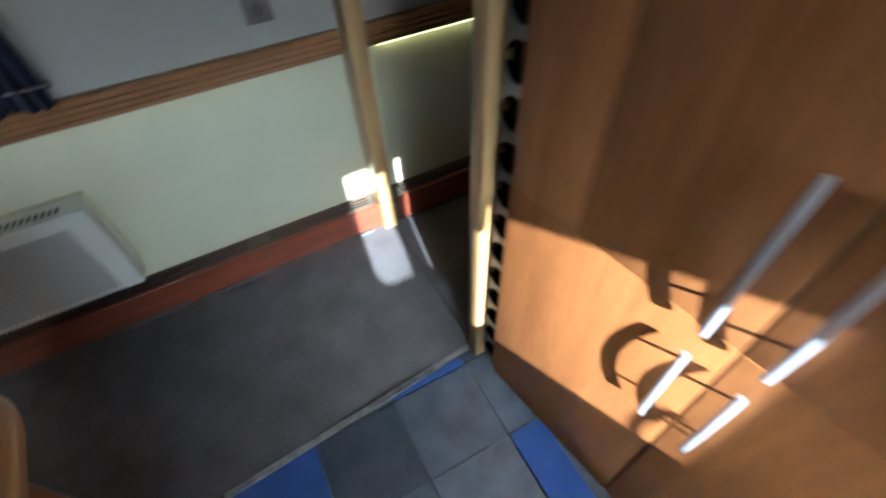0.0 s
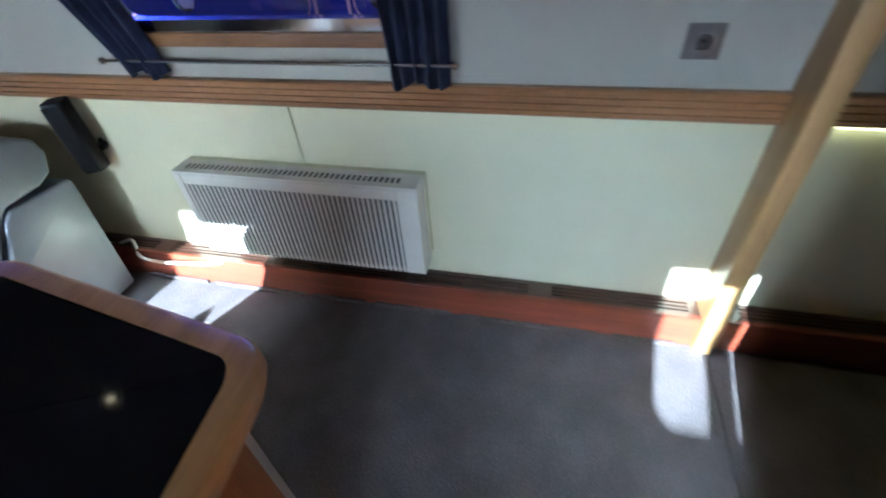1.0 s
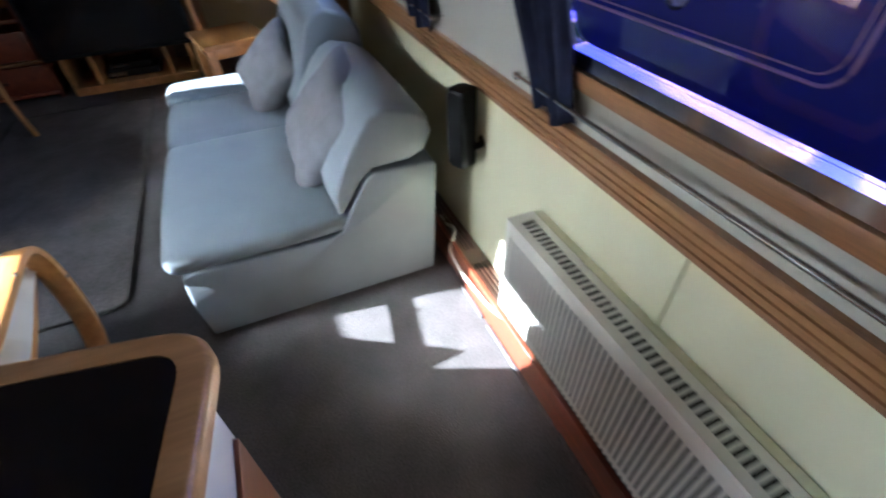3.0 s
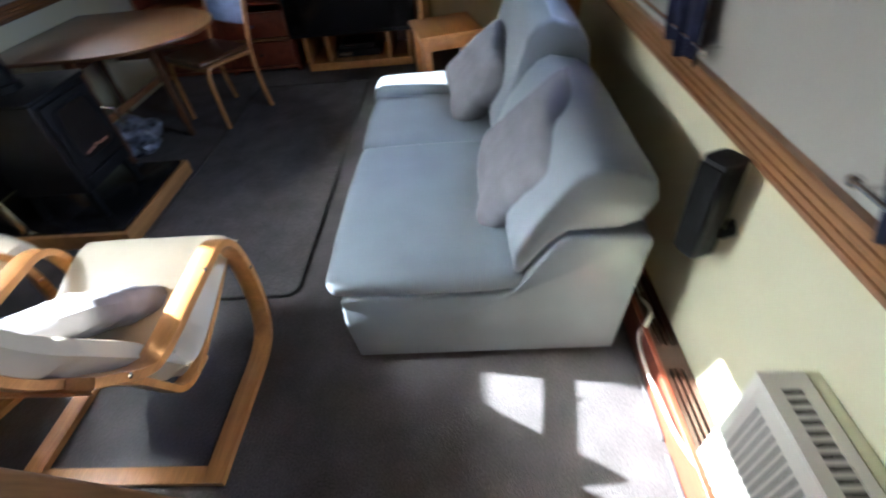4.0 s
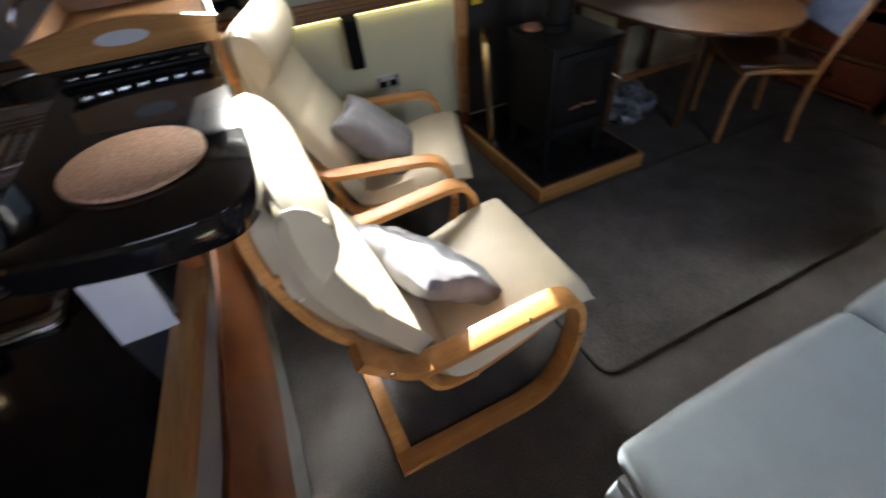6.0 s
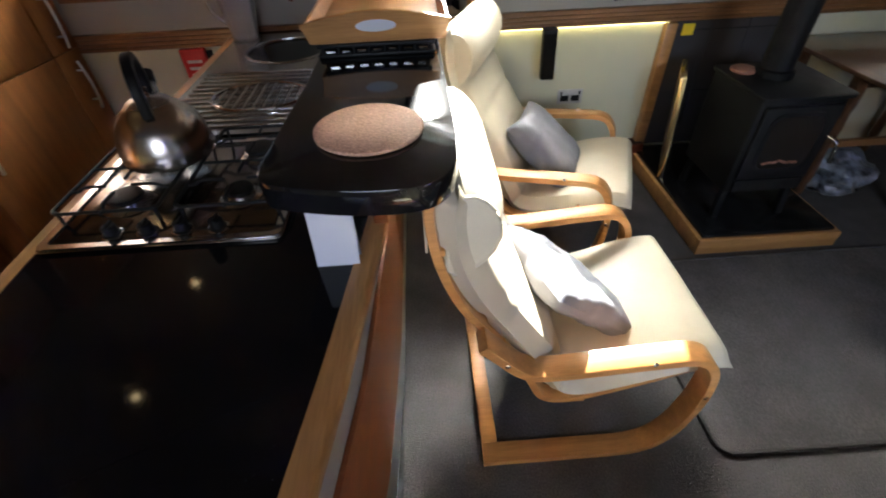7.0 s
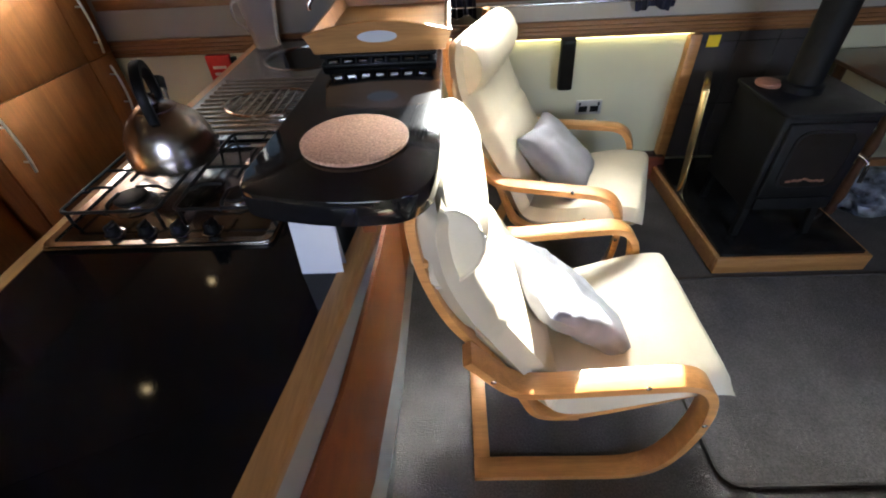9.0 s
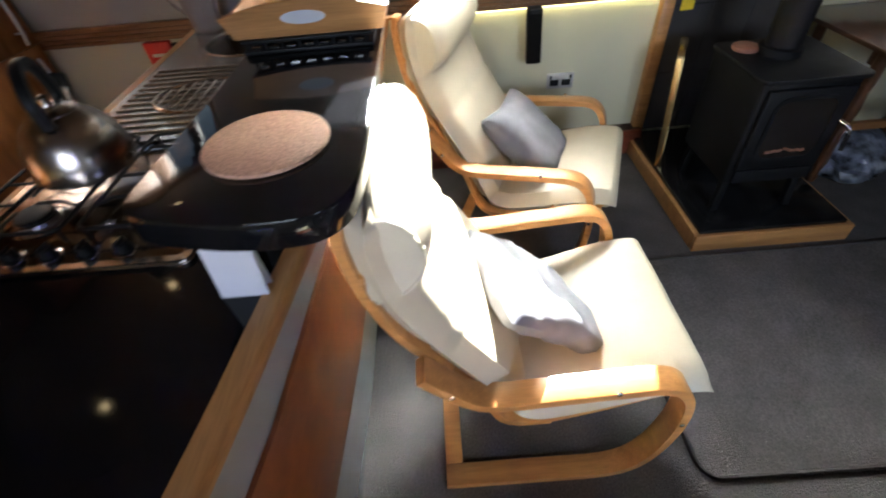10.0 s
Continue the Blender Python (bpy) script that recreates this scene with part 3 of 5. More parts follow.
for _k in range(5):
    setting("trim_hopper_rail", bbox(-1.96, -0.95, wall_y(WALL_B, 1.15) - 0.006, wall_y(WALL_B, 1.15) + 0.016 - 0.002 * _k, 1.094 + 0.0265 * _k, 1.117 + 0.0265 * _k, 0.004), WHITE_PAINT if _k != 2 else CHROME, "ribbed pale metal rail below the lounge window", "trim")
curtain_rod(0.0, -1.03, 0.175, 1.005)
curtain_rod(0.0, -2.82, -1.62, 1.005)
curtain_rod(WALL_B, -2.02, -0.86, 1.03)
curtain(0.0, -1.30, -0.93, -0.96, -0.80, 0.955, 1.85, 1)
curtain(0.0, -0.035, 0.215, -0.02, 0.155, 0.94, 1.85, 2)
curtain(0.0, -1.93, -1.62, -1.86, -1.66, 0.95, 1.85, 3)
curtain(WALL_B, -1.0, -0.80, -1.03, -0.90, 0.985, 1.93, 4)
curtain(WALL_B, -2.10, -1.60, -2.03, -1.84, 0.985, 1.93, 5)


def radiator():
    """A panel heater cover: frame with upright slots in front and a row of slots on top."""
    x0, x1, y0, y1, z0, z1 = -0.915, 0.042, -0.124, -0.033, 0.236, 0.617
    t = thing("radiator", (0, 0, 0), "white enamelled panel radiator with slotted front and top", "radiator")
    bm = bmesh.new()
    for b in ((x0, x0 + 0.03, y0, y0 + 0.012, z0, z1), (x1 - 0.075, x1, y0, y0 + 0.012, z0, z1), (x0 + 0.03, x1 - 0.075, y0, y0 + 0.012, z1 - 0.045, z1),
              (x0 + 0.03, x1 - 0.075, y0 + 0.004, y0 + 0.012, z0 + 0.006, z0 + 0.014)):
        box(bm, *b)
    sub("front_frame", bevel(bm, 0.002, 1), WHITE_PAINT, t)
    n = 44
    step = (x1 - 0.075 - x0 - 0.03) / n
    me = mesh_of("slat", bbox(-step * 0.31, step * 0.31, y0 + 0.001, y0 + 0.006, z0 + 0.0, z1 - 0.045, 0.001, 1), WHITE_PAINT)
    for k in range(n):
        o = new("slat", me)
        o.parent = t
        o.location.x = x0 + 0.03 + step * (k + 0.5)
    # the core is black so the slots read as shaded
    sub("core", bbox(x0 + 0.012, x1 - 0.012, y0 + 0.014, y1 - 0.004, z0 + 0.004, z1 + 0.003, 0.002), SHADE_AND_CLOTH, t, "heater core blackened for the shade behind the slots")
    for a, b in ((x0, x0 + 0.01), (x1 - 0.01, x1)):
        sub("side_panel", bbox(a, b, y0 + 0.012, y1, z0, z1, 0.002), WHITE_PAINT, t)
    bm = bmesh.new()
    box(bm, x0, x1, y0, y0 + 0.028, z1 + 0.004, z1 + 0.010)
    box(bm, x0, x1, y0, y0 + 0.012, z1, z1 + 0.004)
    box(bm, x0, x1, y1 - 0.022, y1, z1 + 0.004, z1 + 0.010)
    m, a, b = 42, x0 + 0.03, x1 - 0.07
    w = (b - a) / m
    box(bm, x0, a, y0 + 0.028, y1 - 0.022, z1 + 0.004, z1 + 0.010)
    box(bm, b, x1, y0 + 0.028, y1 - 0.022, z1 + 0.004, z1 + 0.010)
    for k in range(m):
        box(bm, a + w * k, a + w * (k + 0.45), y0 + 0.028, y1 - 0.022, z1 + 0.006, z1 + 0.010)
    bmesh.ops.recalc_face_normals(bm, faces=bm.faces)
    sub("top_grille", bm, WHITE_PAINT, t)
    sub("back_board", bbox(x0 - 0.0, x1 + 0.004, -0.030, -0.003, z0 + 0.03, z1 + 0.008, 0.003), CREAM, t, "cream board fixed to the cabin side")


radiator()


def speaker(y0, x, z0, z1, turn, tilt, foot=0.0):
    """A slim satellite speaker on a small round wall foot."""
    s = side(y0)
    t = thing("speaker", (x, y0 - s * 0.07, (z0 + z1) / 2), "slim black satellite speaker bracketed to the cabin side", "speaker", "wall speakers")
    t.matrix_basis = t.matrix_basis @ pose(0, 0, 0, 0, tilt, 0) @ pose(0, 0, 0, 0, 0, turn)
    h = (z1 - z0) / 2
    sub("cabinet", bevel(prism(rounded(-0.039, 0.039, -0.045, 0.036, 0.02, 4), "z", -h, h), 0.004, 2), BLACK_PLASTIC, t)
    sub("grille", bbox(-0.034, 0.034, -0.046 * s - 0.002, -0.046 * s + 0.002, -h + 0.012, h - 0.012, 0.001, 1), SHADE_AND_CLOTH, t, "black cloth grille")
    bm = bmesh.new()
    lathe(bm, [(0.030, 0), (0.030, 0.008), (0.014, 0.014), (0.012, 0.055)], (0, 0, 0), 20)
    bm.transform(pose(foot, s * 0.07, -h + 0.075, 90 * s, 0, 0))
    sub("wall_bracket", bm, BLACK_PLASTIC, t)


speaker(0.0, -1.335, 0.578, 0.862, 22, -2, 0.045)
speaker(WALL_B, -1.52, 0.60, 0.86, -8, 2)


def wall_socket(name, y0, x, z, wide, n, label, lean=0.0):
    s = side(y0)
    t = thing(name, (x, wall_y(y0, z), z), label, "socket")
    h = 0.043
    bm = bbox(-wide / 2, wide / 2, min(0, -s * 0.009), max(0, -s * 0.009), -h, h, 0.002)
    sub("plate", bm, SOCKET if n == 1 else SATIN, t)
    for k in range(n if n == 2 else 0):
        cx = (k - 0.5) * 0.066
        sub("insert", bbox(cx - 0.025, cx + 0.025, min(-s * 0.0088, -s * 0.0094), max(-s * 0.0088, -s * 0.0094), -0.028, 0.008, 0.0002, 1), BLACK_PLASTIC, t, "black socket insert")
    for k in range(n):
        cx = (k - (n - 1) / 2) * 0.066
        for dx, dz, w, hh in ((0, 0.002, 0.004, 0.008), (-0.011, -0.016, 0.0065, 0.0035), (0.011, -0.016, 0.0065, 0.0035)):
            sub("pin_hole", box(bmesh.new(), cx + dx - w / 2 - 0.001, cx + dx + w / 2 + 0.001, -s * 0.0095 - 0.0006, -s * 0.0095 + 0.0006, dz - hh / 2, dz + hh / 2), BLACK_PLASTIC, t)
        if n == 2:
            sub("switch", bbox(cx - 0.028 if k == 0 else cx + 0.016, cx - 0.016 if k == 0 else cx + 0.028, min(-s * 0.009, -s * 0.013), max(-s * 0.009, -s * 0.013), 0.012, 0.032, 0.001, 1), BLACK_PLASTIC, t)
    if n == 1:
        bm = bmesh.new()
        lathe(bm, [(0.020, 0), (0.020, 0.003), (0.017, 0.004), (0.014, 0.001), (0.004, 0.001)], (0, 0, 0), 24)
        bm.transform(pose(0.0, -s * 0.009, 0.0, 90 * s, 0, 0))
        sub("outlet_ring", bm, DARK_PLATE, t, "dark round outlet")


wall_socket("wall_socket", WALL_B, -1.70, 0.455, 0.150, 2, "double satin steel socket plate on the cream panel")
wall_socket("wall_outlet", 0.0, 0.80, 1.06, 0.088, 1, "single satin steel outlet plate above the rail")


def white_cable():
    t = thing("power_cable", (0, 0, 0), "white cable looping from a plug over the skirting", "cable")
    pts = curve_points([(-1.56, -0.07, 0.12), (-1.48, -0.06, 0.16), (-1.425, -0.065, 0.175), (-1.395, -0.085, 0.155), (-1.36, -0.115, 0.126), (-1.25, -0.125, 0.118), (-1.12, -0.122, 0.126), (-1.0, -0.11, 0.127), (-0.90, -0.09, 0.14)], 8)
    sub("cord", tube(bmesh.new(), pts, 0.0075, 8), WHITE_PLASTIC, t)
    sub("plug", bbox(-1.60, -1.55, -0.085, -0.045, 0.095, 0.145, 0.006), WHITE_PLASTIC, t)


white_cable()
tagged(part("fire_notice", bbox(-2.335, -2.27, WALL_B + 0.020, WALL_B + 0.024, 0.775, 0.835, 0.001, 1), YELLOW), "small yellow label stuck on the dark surround", "label")

# ---- lounge: sofa ----
def sofa():
    t = thing("sofa", (0, 0, 0), "pale blue-grey leather two-seat sofa along the cabin side", "sofa")
    # end panel towards the galley: low front, stepped up behind
    out = [(-1.13, 0.03), (-1.145, 0.20), (-1.135, 0.345), (-1.10, 0.362), (-0.60, 0.352), (-0.555, 0.365), (-0.435, 0.572), (-0.40, 0.595), (-0.17, 0.582), (-0.155, 0.565), (-0.185, 0.03)]
    for a, b in ((-1.50, -1.385), (-3.075, -2.96)):
        sub("end_panel", bevel(prism(out, "x", a, b), 0.016, 3), SOFA, t)
    sub("front_panel", bevel(box(bmesh.new(), -2.96, -1.50, -1.125, -1.00, 0.03, 0.345), 0.015, 3), SOFA, t)
    sub("base", bbox(-2.96, -1.50, -1.0, -0.20, 0.03, 0.33, 0.01), SHADE_AND_CLOTH, t, "dark underside")
    for x in (-3.02, -1.45):
        for y in (-1.08, -0.25):
            sub("foot", bbox(x - 0.025, x + 0.025, y - 0.025, y + 0.025, 0, 0.032, 0.003), BLACK_PLASTIC, t)
    for k, (a, b) in enumerate(((-2.262, -1.395), (-2.80, -2.268))):
        c = sub("seat_cushion", soft_box(a, b, -1.175, -0.50, 0.352, 0.438, 0.034, 0.014, 4, k * 3.1, 7), SOFA, t)
        p = [(a + 0.05, -1.170, 0.372), (b - 0.03, -1.170, 0.372), (b - 0.012, -1.13, 0.372), (b - 0.012, -0.56, 0.372)]
        sub("piping", tube(bmesh.new(), p, 0.006, 6), SOFA, c)
    sub("arm_pad", soft_box(-3.085, -2.805, -1.185, -0.50, 0.355, 0.452, 0.042, 0.012, 4, 9.0, 5), SOFA, t, "low padded leather arm in the sunlight")
    # back cushions lean on the cabin side; the far one has its head part raised
    for k, (a, b, top, puff) in enumerate(((-2.225, -1.395, 0.0, 0.010), (-3.05, -2.235, 0.12, 0.014))):
        prof = [(-0.555, 0.435), (-0.555, 0.52), (-0.505, 0.64), (-0.435, 0.745 + top), (-0.395, 0.79 + top), (-0.34, 0.812 + top), (-0.24, 0.79 + top * 0.9), (-0.185, 0.755 + top * 0.6), (-0.172, 0.70), (-0.20, 0.63), (-0.26, 0.605), (-0.40, 0.60), (-0.455, 0.555), (-0.53, 0.435)]
        bm = prism(prof, "x", a, b)
        es = [e for e in bm.edges if abs(e.verts[0].co.x - e.verts[1].co.x) < 1e-6]
        bmesh.ops.bevel(bm, geom=es, offset=0.025, segments=3, affect="EDGES", profile=0.5, clamp_overlap=True)
        long = [e for e in bm.edges if abs(e.verts[0].co.x - e.verts[1].co.x) > 0.2]
        bmesh.ops.subdivide_edges(bm, edges=long, cuts=9)
        bm.normal_update()
        for v in bm.verts:
            u = (v.co.x - a) / (b - a)
            v.co += v.normal * (puff * max(0, 1 - (2 * u - 1) ** 4) + 0.005 * noise.noise(v.co * 6 + Vector((k, 0, 0))))
        sub("back_cushion", bm, SOFA, t)


sofa()


def scatter_cushion(place, rot, size, seed, label, thick=0.15, fold=0.014):
    bm = pillow_mesh(size, size, thick, 34, fold, seed)
    ob = part("scatter_cushion", bm, FABRIC)
    ob.matrix_basis = pose(*place, *rot)
    return tagged(ob, label, "cushion", "grey cushions")


scatter_cushion((-1.76, -0.50, 0.63), (54, 24, -8), 0.46, 1, "mid-grey fabric cushion leaning on the sofa back")
scatter_cushion((-2.56, -0.61, 0.60), (50, 26, 6), 0.40, 2, "mid-grey fabric cushion slumped at the sofa's end")

# ---- lounge: bentwood armchairs ----
def strip(points, y, half, thick=0.011, steps=5):
    return tube(bmesh.new(), [(p[0], y, p[2]) for p in curve_points([(-u, 0, z) for u, z in points], steps)], 0, flat=(half, thick))


def cushion_along(path, half, thick, dents, seed):
    """A long leather pad laid along a line in the xz plane, full between its stitched seams."""
    pts = curve_points([(-u, 0, z) for u, z in path], 8)
    n, m = len(pts), 14
    bm = bmesh.new()
    top, bot = [], []
    total = [0.0]
    for a, b in zip(pts, pts[1:]):
        total.append(total[-1] + (b - a).length)
    for i, p in enumerate(pts):
        a, b = pts[max(i - 1, 0)], pts[min(i + 1, n - 1)]
        t = (b - a).normalized()
        up = Vector((-t.z, 0, t.x))
        s = total[i] / total[-1]
        seam = 1.0
        for d in dents:
            seam *= 1 - 0.26 * math.exp(-((s - d) / 0.012) ** 2)
        end = min(1, 0.12 + (min(s, 1 - s) / 0.03) ** 0.6)
        for rows, side_ in ((top, 1), (bot, -1)):
            row = []
            for k in range(m + 1):
                v = 2 * k / m - 1
                full = (1 - abs(v) ** 9) ** 0.42 if abs(v) < 1 else 0
                h = thick * (0.48 if side_ > 0 else 0.52) * seam * full * end
                h += 0.004 * noise.noise(Vector((s * 14, v * 4, seed))) * full * (1 if side_ > 0 else 0)
                row.append(bm.verts.new(p + up * h * side_ + Vector((0, v * half, 0))))
            rows.append(row)
    for rows, flip in ((top, False), (bot, True)):
        for i in range(n - 1):
            for k in range(m):
                q = (rows[i][k], rows[i][k + 1], rows[i + 1][k + 1], rows[i + 1][k])
                bm.faces.new(q[::-1] if flip else q)
    bmesh.ops.remove_doubles(bm, verts=bm.verts[:], dist=0.0004)
    bmesh.ops.recalc_face_normals(bm, faces=bm.faces)
    return bm


def armchair(place, label, turn=0.0):
    """A bent-laminated armchair that faces -x; its origin is the middle of the rear floor bar."""
    t = thing("armchair", place, label, "armchair", "armchairs by the bar", turn)
    loop = [(0.0, 0.013), (0.30, 0.013), (0.48, 0.016), (0.57, 0.055), (0.618, 0.14), (0.642, 0.26), (0.646, 0.37), (0.632, 0.46), (0.60, 0.513), (0.55, 0.535), (0.47, 0.533), (0.32, 0.522), (0.19, 0.513), (0.12, 0.520), (0.07, 0.555), (0.025, 0.608), (-0.02, 0.662)]
    for s in (1, -1):
        sub("arm_frame", strip(loop, s * 0.322, 0.034, 0.012, 6), BEECH, t)
    back = [(0.69, 0.402), (0.60, 0.374), (0.46, 0.318), (0.32, 0.272), (0.245, 0.262), (0.185, 0.288), (0.145, 0.37), (0.105, 0.465), (0.02, 0.605), (-0.060, 0.73), (-0.110, 0.87), (-0.130, 1.0), (-0.125, 1.07)]
    for s in (1, -1):
        sub("back_frame", strip(back, s * 0.256, 0.025, 0.010, 6), BEECH, t)
    sub("floor_bar", bbox(-0.055, 0.0, -0.288, 0.288, 0.0, 0.024, 0.003), BEECH, t)
    for u, z, w in ((0.66, 0.380, 0.05), (0.30, 0.256, 0.05), (0.03, 0.575, 0.05), (-0.115, 0.92, 0.03)):
        sub("cross_bar", bbox(-u - w / 2, -u + w / 2, -0.28, 0.28, z - 0.009, z + 0.009, 0.003), BEECH, t)
    for s in (1, -1):
        for u, z in ((0.045, 0.598), (0.44, 0.556), (0.644, 0.36)):
            bm = bmesh.new()
            lathe(bm, [(0.008, 0), (0.008, 0.003), (0.004, 0.005)], (0, 0, 0), 12)
            bm.transform(pose(-u, s * 0.355, z - 0.01, -90 * s, 0, 0))
            sub("screw", bm, CHROME, t)
    pad = [(0.735, 0.408), (0.705, 0.414), (0.65, 0.414), (0.57, 0.400), (0.42, 0.352), (0.30, 0.325), (0.235, 0.345), (0.195, 0.41), (0.145, 0.51), (0.055, 0.655), (-0.016, 0.775), (-0.062, 0.89), (-0.078, 1.0), (-0.072, 1.07)]
    c = sub("cushion", cushion_along(pad, 0.300, 0.100, (0.40, 0.70), place[1]), IVORY, t, "ivory leather seat and back pad")
    # rolled head pillow, hung over the top by straps
    prof = [(0.070 * math.cos(radians(a)) - 0.018 * math.cos(radians(2 * a)), 0.136 * math.sin(radians(a))) for a in range(0, 360, 20)]
    bm = bmesh.new()
    rings = []
    for k in range(13):
        v = 2 * k / 12 - 1
        sc = (1 - abs(v) ** 6 * 0.22)
        rings.append([bm.verts.new((0.048 + x * sc * (1 + 0.05 * noise.noise(Vector((k, z * 20, place[1])))) - z * 0.12, v * 0.275, 0.955 + z * sc)) for x, z in prof])
    for a, b in zip(rings, rings[1:]):
        for i in range(len(prof)):
            bm.faces.new((a[i], a[(i + 1) % len(prof)], b[(i + 1) % len(prof)], b[i]))
    bm.faces.new(rings[0][::-1])
    bm.faces.new(rings[-1])
    bmesh.ops.recalc_face_normals(bm, faces=bm.faces)
    head = sub("head_pillow", bm, IVORY, t, "rolled ivory leather head pillow")
    for s in (1, -1):
        ring = [(0.048 + x * 0.79 - z * 0.12, s * 0.275, 0.955 + z * 0.79) for x, z in prof]
        sub("piping", tube(bmesh.new(), ring, 0.004, 6, closed=True), IVORY, head)
    for s in (1, -1):
        sub("strap", bbox(0.138, 0.144, s * 0.20 - 0.03, s * 0.20 + 0.03, 0.88, 0.99, 0.001, 1), IVORY, t, "ivory leather strap")
    return t


armchair((-0.935, -1.868, 0), "ivory leather armchair with bent beech frame, partly sunlit")
armchair((-1.09, -2.90, 0), "ivory leather armchair with bent beech frame beside the cabin side", -21)
scatter_cushion((-1.245, -1.90, 0.485), (8, -42, 10), 0.45, 3, "grey fabric cushion lying on the sunlit armchair", 0.12, 0.016)
scatter_cushion((-1.40, -2.80, 0.495), (6, -40, -30), 0.41, 4, "grey fabric cushion lying on the armchair by the cabin side", 0.14, 0.009)

# ---- lounge: hearth, stove and surround ----
def hearth():
    t = thing("hearth", (0, 0, 0), "raised black slate hearth with an oak edge", "hearth")
    sub("slate_slab", bbox(-2.84, -2.165, WALL_B + 0.03, -2.495, 0.0, 0.105, 0.004), SLATE, t, "polished black slate")
    sub("edge_board", bbox(-2.865, -2.14, -2.495, -2.470, 0, 0.092, 0.006, 3), PINE, t, "honey oak edge board")
    for x0, x1 in ((-2.165, -2.14), (-2.865, -2.84)):
        sub("edge_board", bbox(x0, x1, WALL_B + 0.03, -2.4955, 0, 0.092, 0.006, 3), PINE, t, "honey oak edge board")


hearth()


def surround():
    t = thing("stove_surround", (0, 0, 0), "dark grey tiled panel between two oak posts behind the stove", "surround")
    for k in range(3):
        for j in range(3):
            x0, z0 = -2.86 + 0.212 * k, 0.11 + 0.345 * j
            sub("tile", bbox(x0 + 0.001, x0 + 0.211, WALL_B + 0.004, WALL_B + 0.020, z0 + 0.001, min(z0 + 0.344, RAIL0 - 0.001), 0.0015, 1), SURROUND, t)
    for a, b in ((-2.925, -2.865), (-2.222, -2.162)):
        sub("post", bbox(a, b, WALL_B + 0.002, WALL_B + 0.055, 0.0, RAIL0 - 0.001, 0.006, 2), PINE, t, "honey oak post")


surround()


def stove():
    t = thing("stove", (0, 0, 0), "black cast-iron wood stove with glazed door and flue pipe", "stove")
    x0, x1, y0, y1, z0, z1 = -2.655, -2.265, -3.02, -2.625, 0.265, 0.735
    sub("body", bbox(x0, x1, y0, y1, z0, z1, 0.012, 3), BLACK_IRON, t)
    sub("top_plate", bevel(prism(rounded(x0 - 0.018, x1 + 0.018, y0 - 0.01, y1 + 0.025, 0.03, 4), "z", z1, z1 + 0.020), 0.005, 2), BLACK_IRON, t)
    for x in (x0 + 0.035, x1 - 0.035):
        for y in (y0 + 0.04, y1 - 0.035):
            bm = bmesh.new()
            box(bm, x - 0.016, x + 0.016, y - 0.016, y + 0.016, 0.105, z0 + 0.01)
            bm.verts.ensure_lookup_table()
            for v in bm.verts:
                if v.co.z < 0.15:
                    v.co.x += 0.012 * (1 if x > -2.46 else -1)
                    v.co.y += 0.012 * (1 if y > -2.82 else -1)
            sub("leg", bevel(bm, 0.004, 2), BLACK_IRON, t)
    door = sub("door", bevel(box(bmesh.new(), x0 + 0.022, x1 - 0.022, y1, y1 + 0.022, z0 + 0.085, z1 - 0.025), 0.008, 3), BLACK_IRON, t)
    sub("door_glass", bevel(prism(rounded(x0 + 0.075, x1 - 0.075, z0 + 0.145, z1 - 0.065, 0.05, 5), "y", y1 + 0.022, y1 + 0.026), 0.001, 1), STOVE_GLASS, door, "smoked door glass")
    bm = bmesh.new()
    rim_o, rim_i = rounded(x0 + 0.062, x1 - 0.062, z0 + 0.132, z1 - 0.052, 0.06, 5), rounded(x0 + 0.075, x1 - 0.075, z0 + 0.145, z1 - 0.065, 0.05, 5)
    a, b = [bm.verts.new((x, y1 + 0.0285, z)) for x, z in rim_o], [bm.verts.new((x, y1 + 0.0285, z)) for x, z in rim_i]
    c, d = [bm.verts.new((x, y1 + 0.018, z)) for x, z in rim_o], [bm.verts.new((x, y1 + 0.018, z)) for x, z in rim_i]
    n = len(rim_o)
    for p, q in ((a, b), (c, a), (b, d)):
        for i in range(n):
            bm.faces.new((p[i], p[(i + 1) % n], q[(i + 1) % n], q[i]))
    bmesh.ops.recalc_face_normals(bm, faces=bm.faces)
    sub("glass_rim", bm, BLACK_IRON, door)
    bm = bmesh.new()
    rnd = random.Random(4)
    for k in range(7):
        cx = x0 + 0.12 + 0.024 * k
        tube(bm, [(cx, y1 + 0.027, z0 + 0.175 + rnd.uniform(0, 0.01)), (cx + 0.02, y1 + 0.027, z0 + 0.172 + rnd.uniform(0, 0.02))], 0.006, 6)
    sub("log_glimpse", bm, BROWN_TIN, door, "brown log ends low behind the glass")
    sub("ash_door", bbox(x0 + 0.03, x1 - 0.03, y1, y1 + 0.014, z0 + 0.012, z0 + 0.075, 0.004), BLACK_IRON, t)
    sub("handle", tube(bmesh.new(), curve_points([(x0 + 0.03, y1 + 0.025, z0 + 0.30), (x0 + 0.01, y1 + 0.065, z0 + 0.28), (x0 + 0.005, y1 + 0.075, z0 + 0.19)], 5), 0.0085, 10), CHROME, t, "bright coiled handle")
    cx, cy = -2.445, -2.86
    bm = bmesh.new()
    lathe(bm, [(0.082, 0), (0.082, 0.03), (0.066, 0.036), (0.066, TOP - z1 - 0.021)], (cx, cy, z1 + 0.020), 36)
    sub("flue_pipe", bm, BLACK_IRON, t)
    return t


stove()
_bm = bmesh.new()
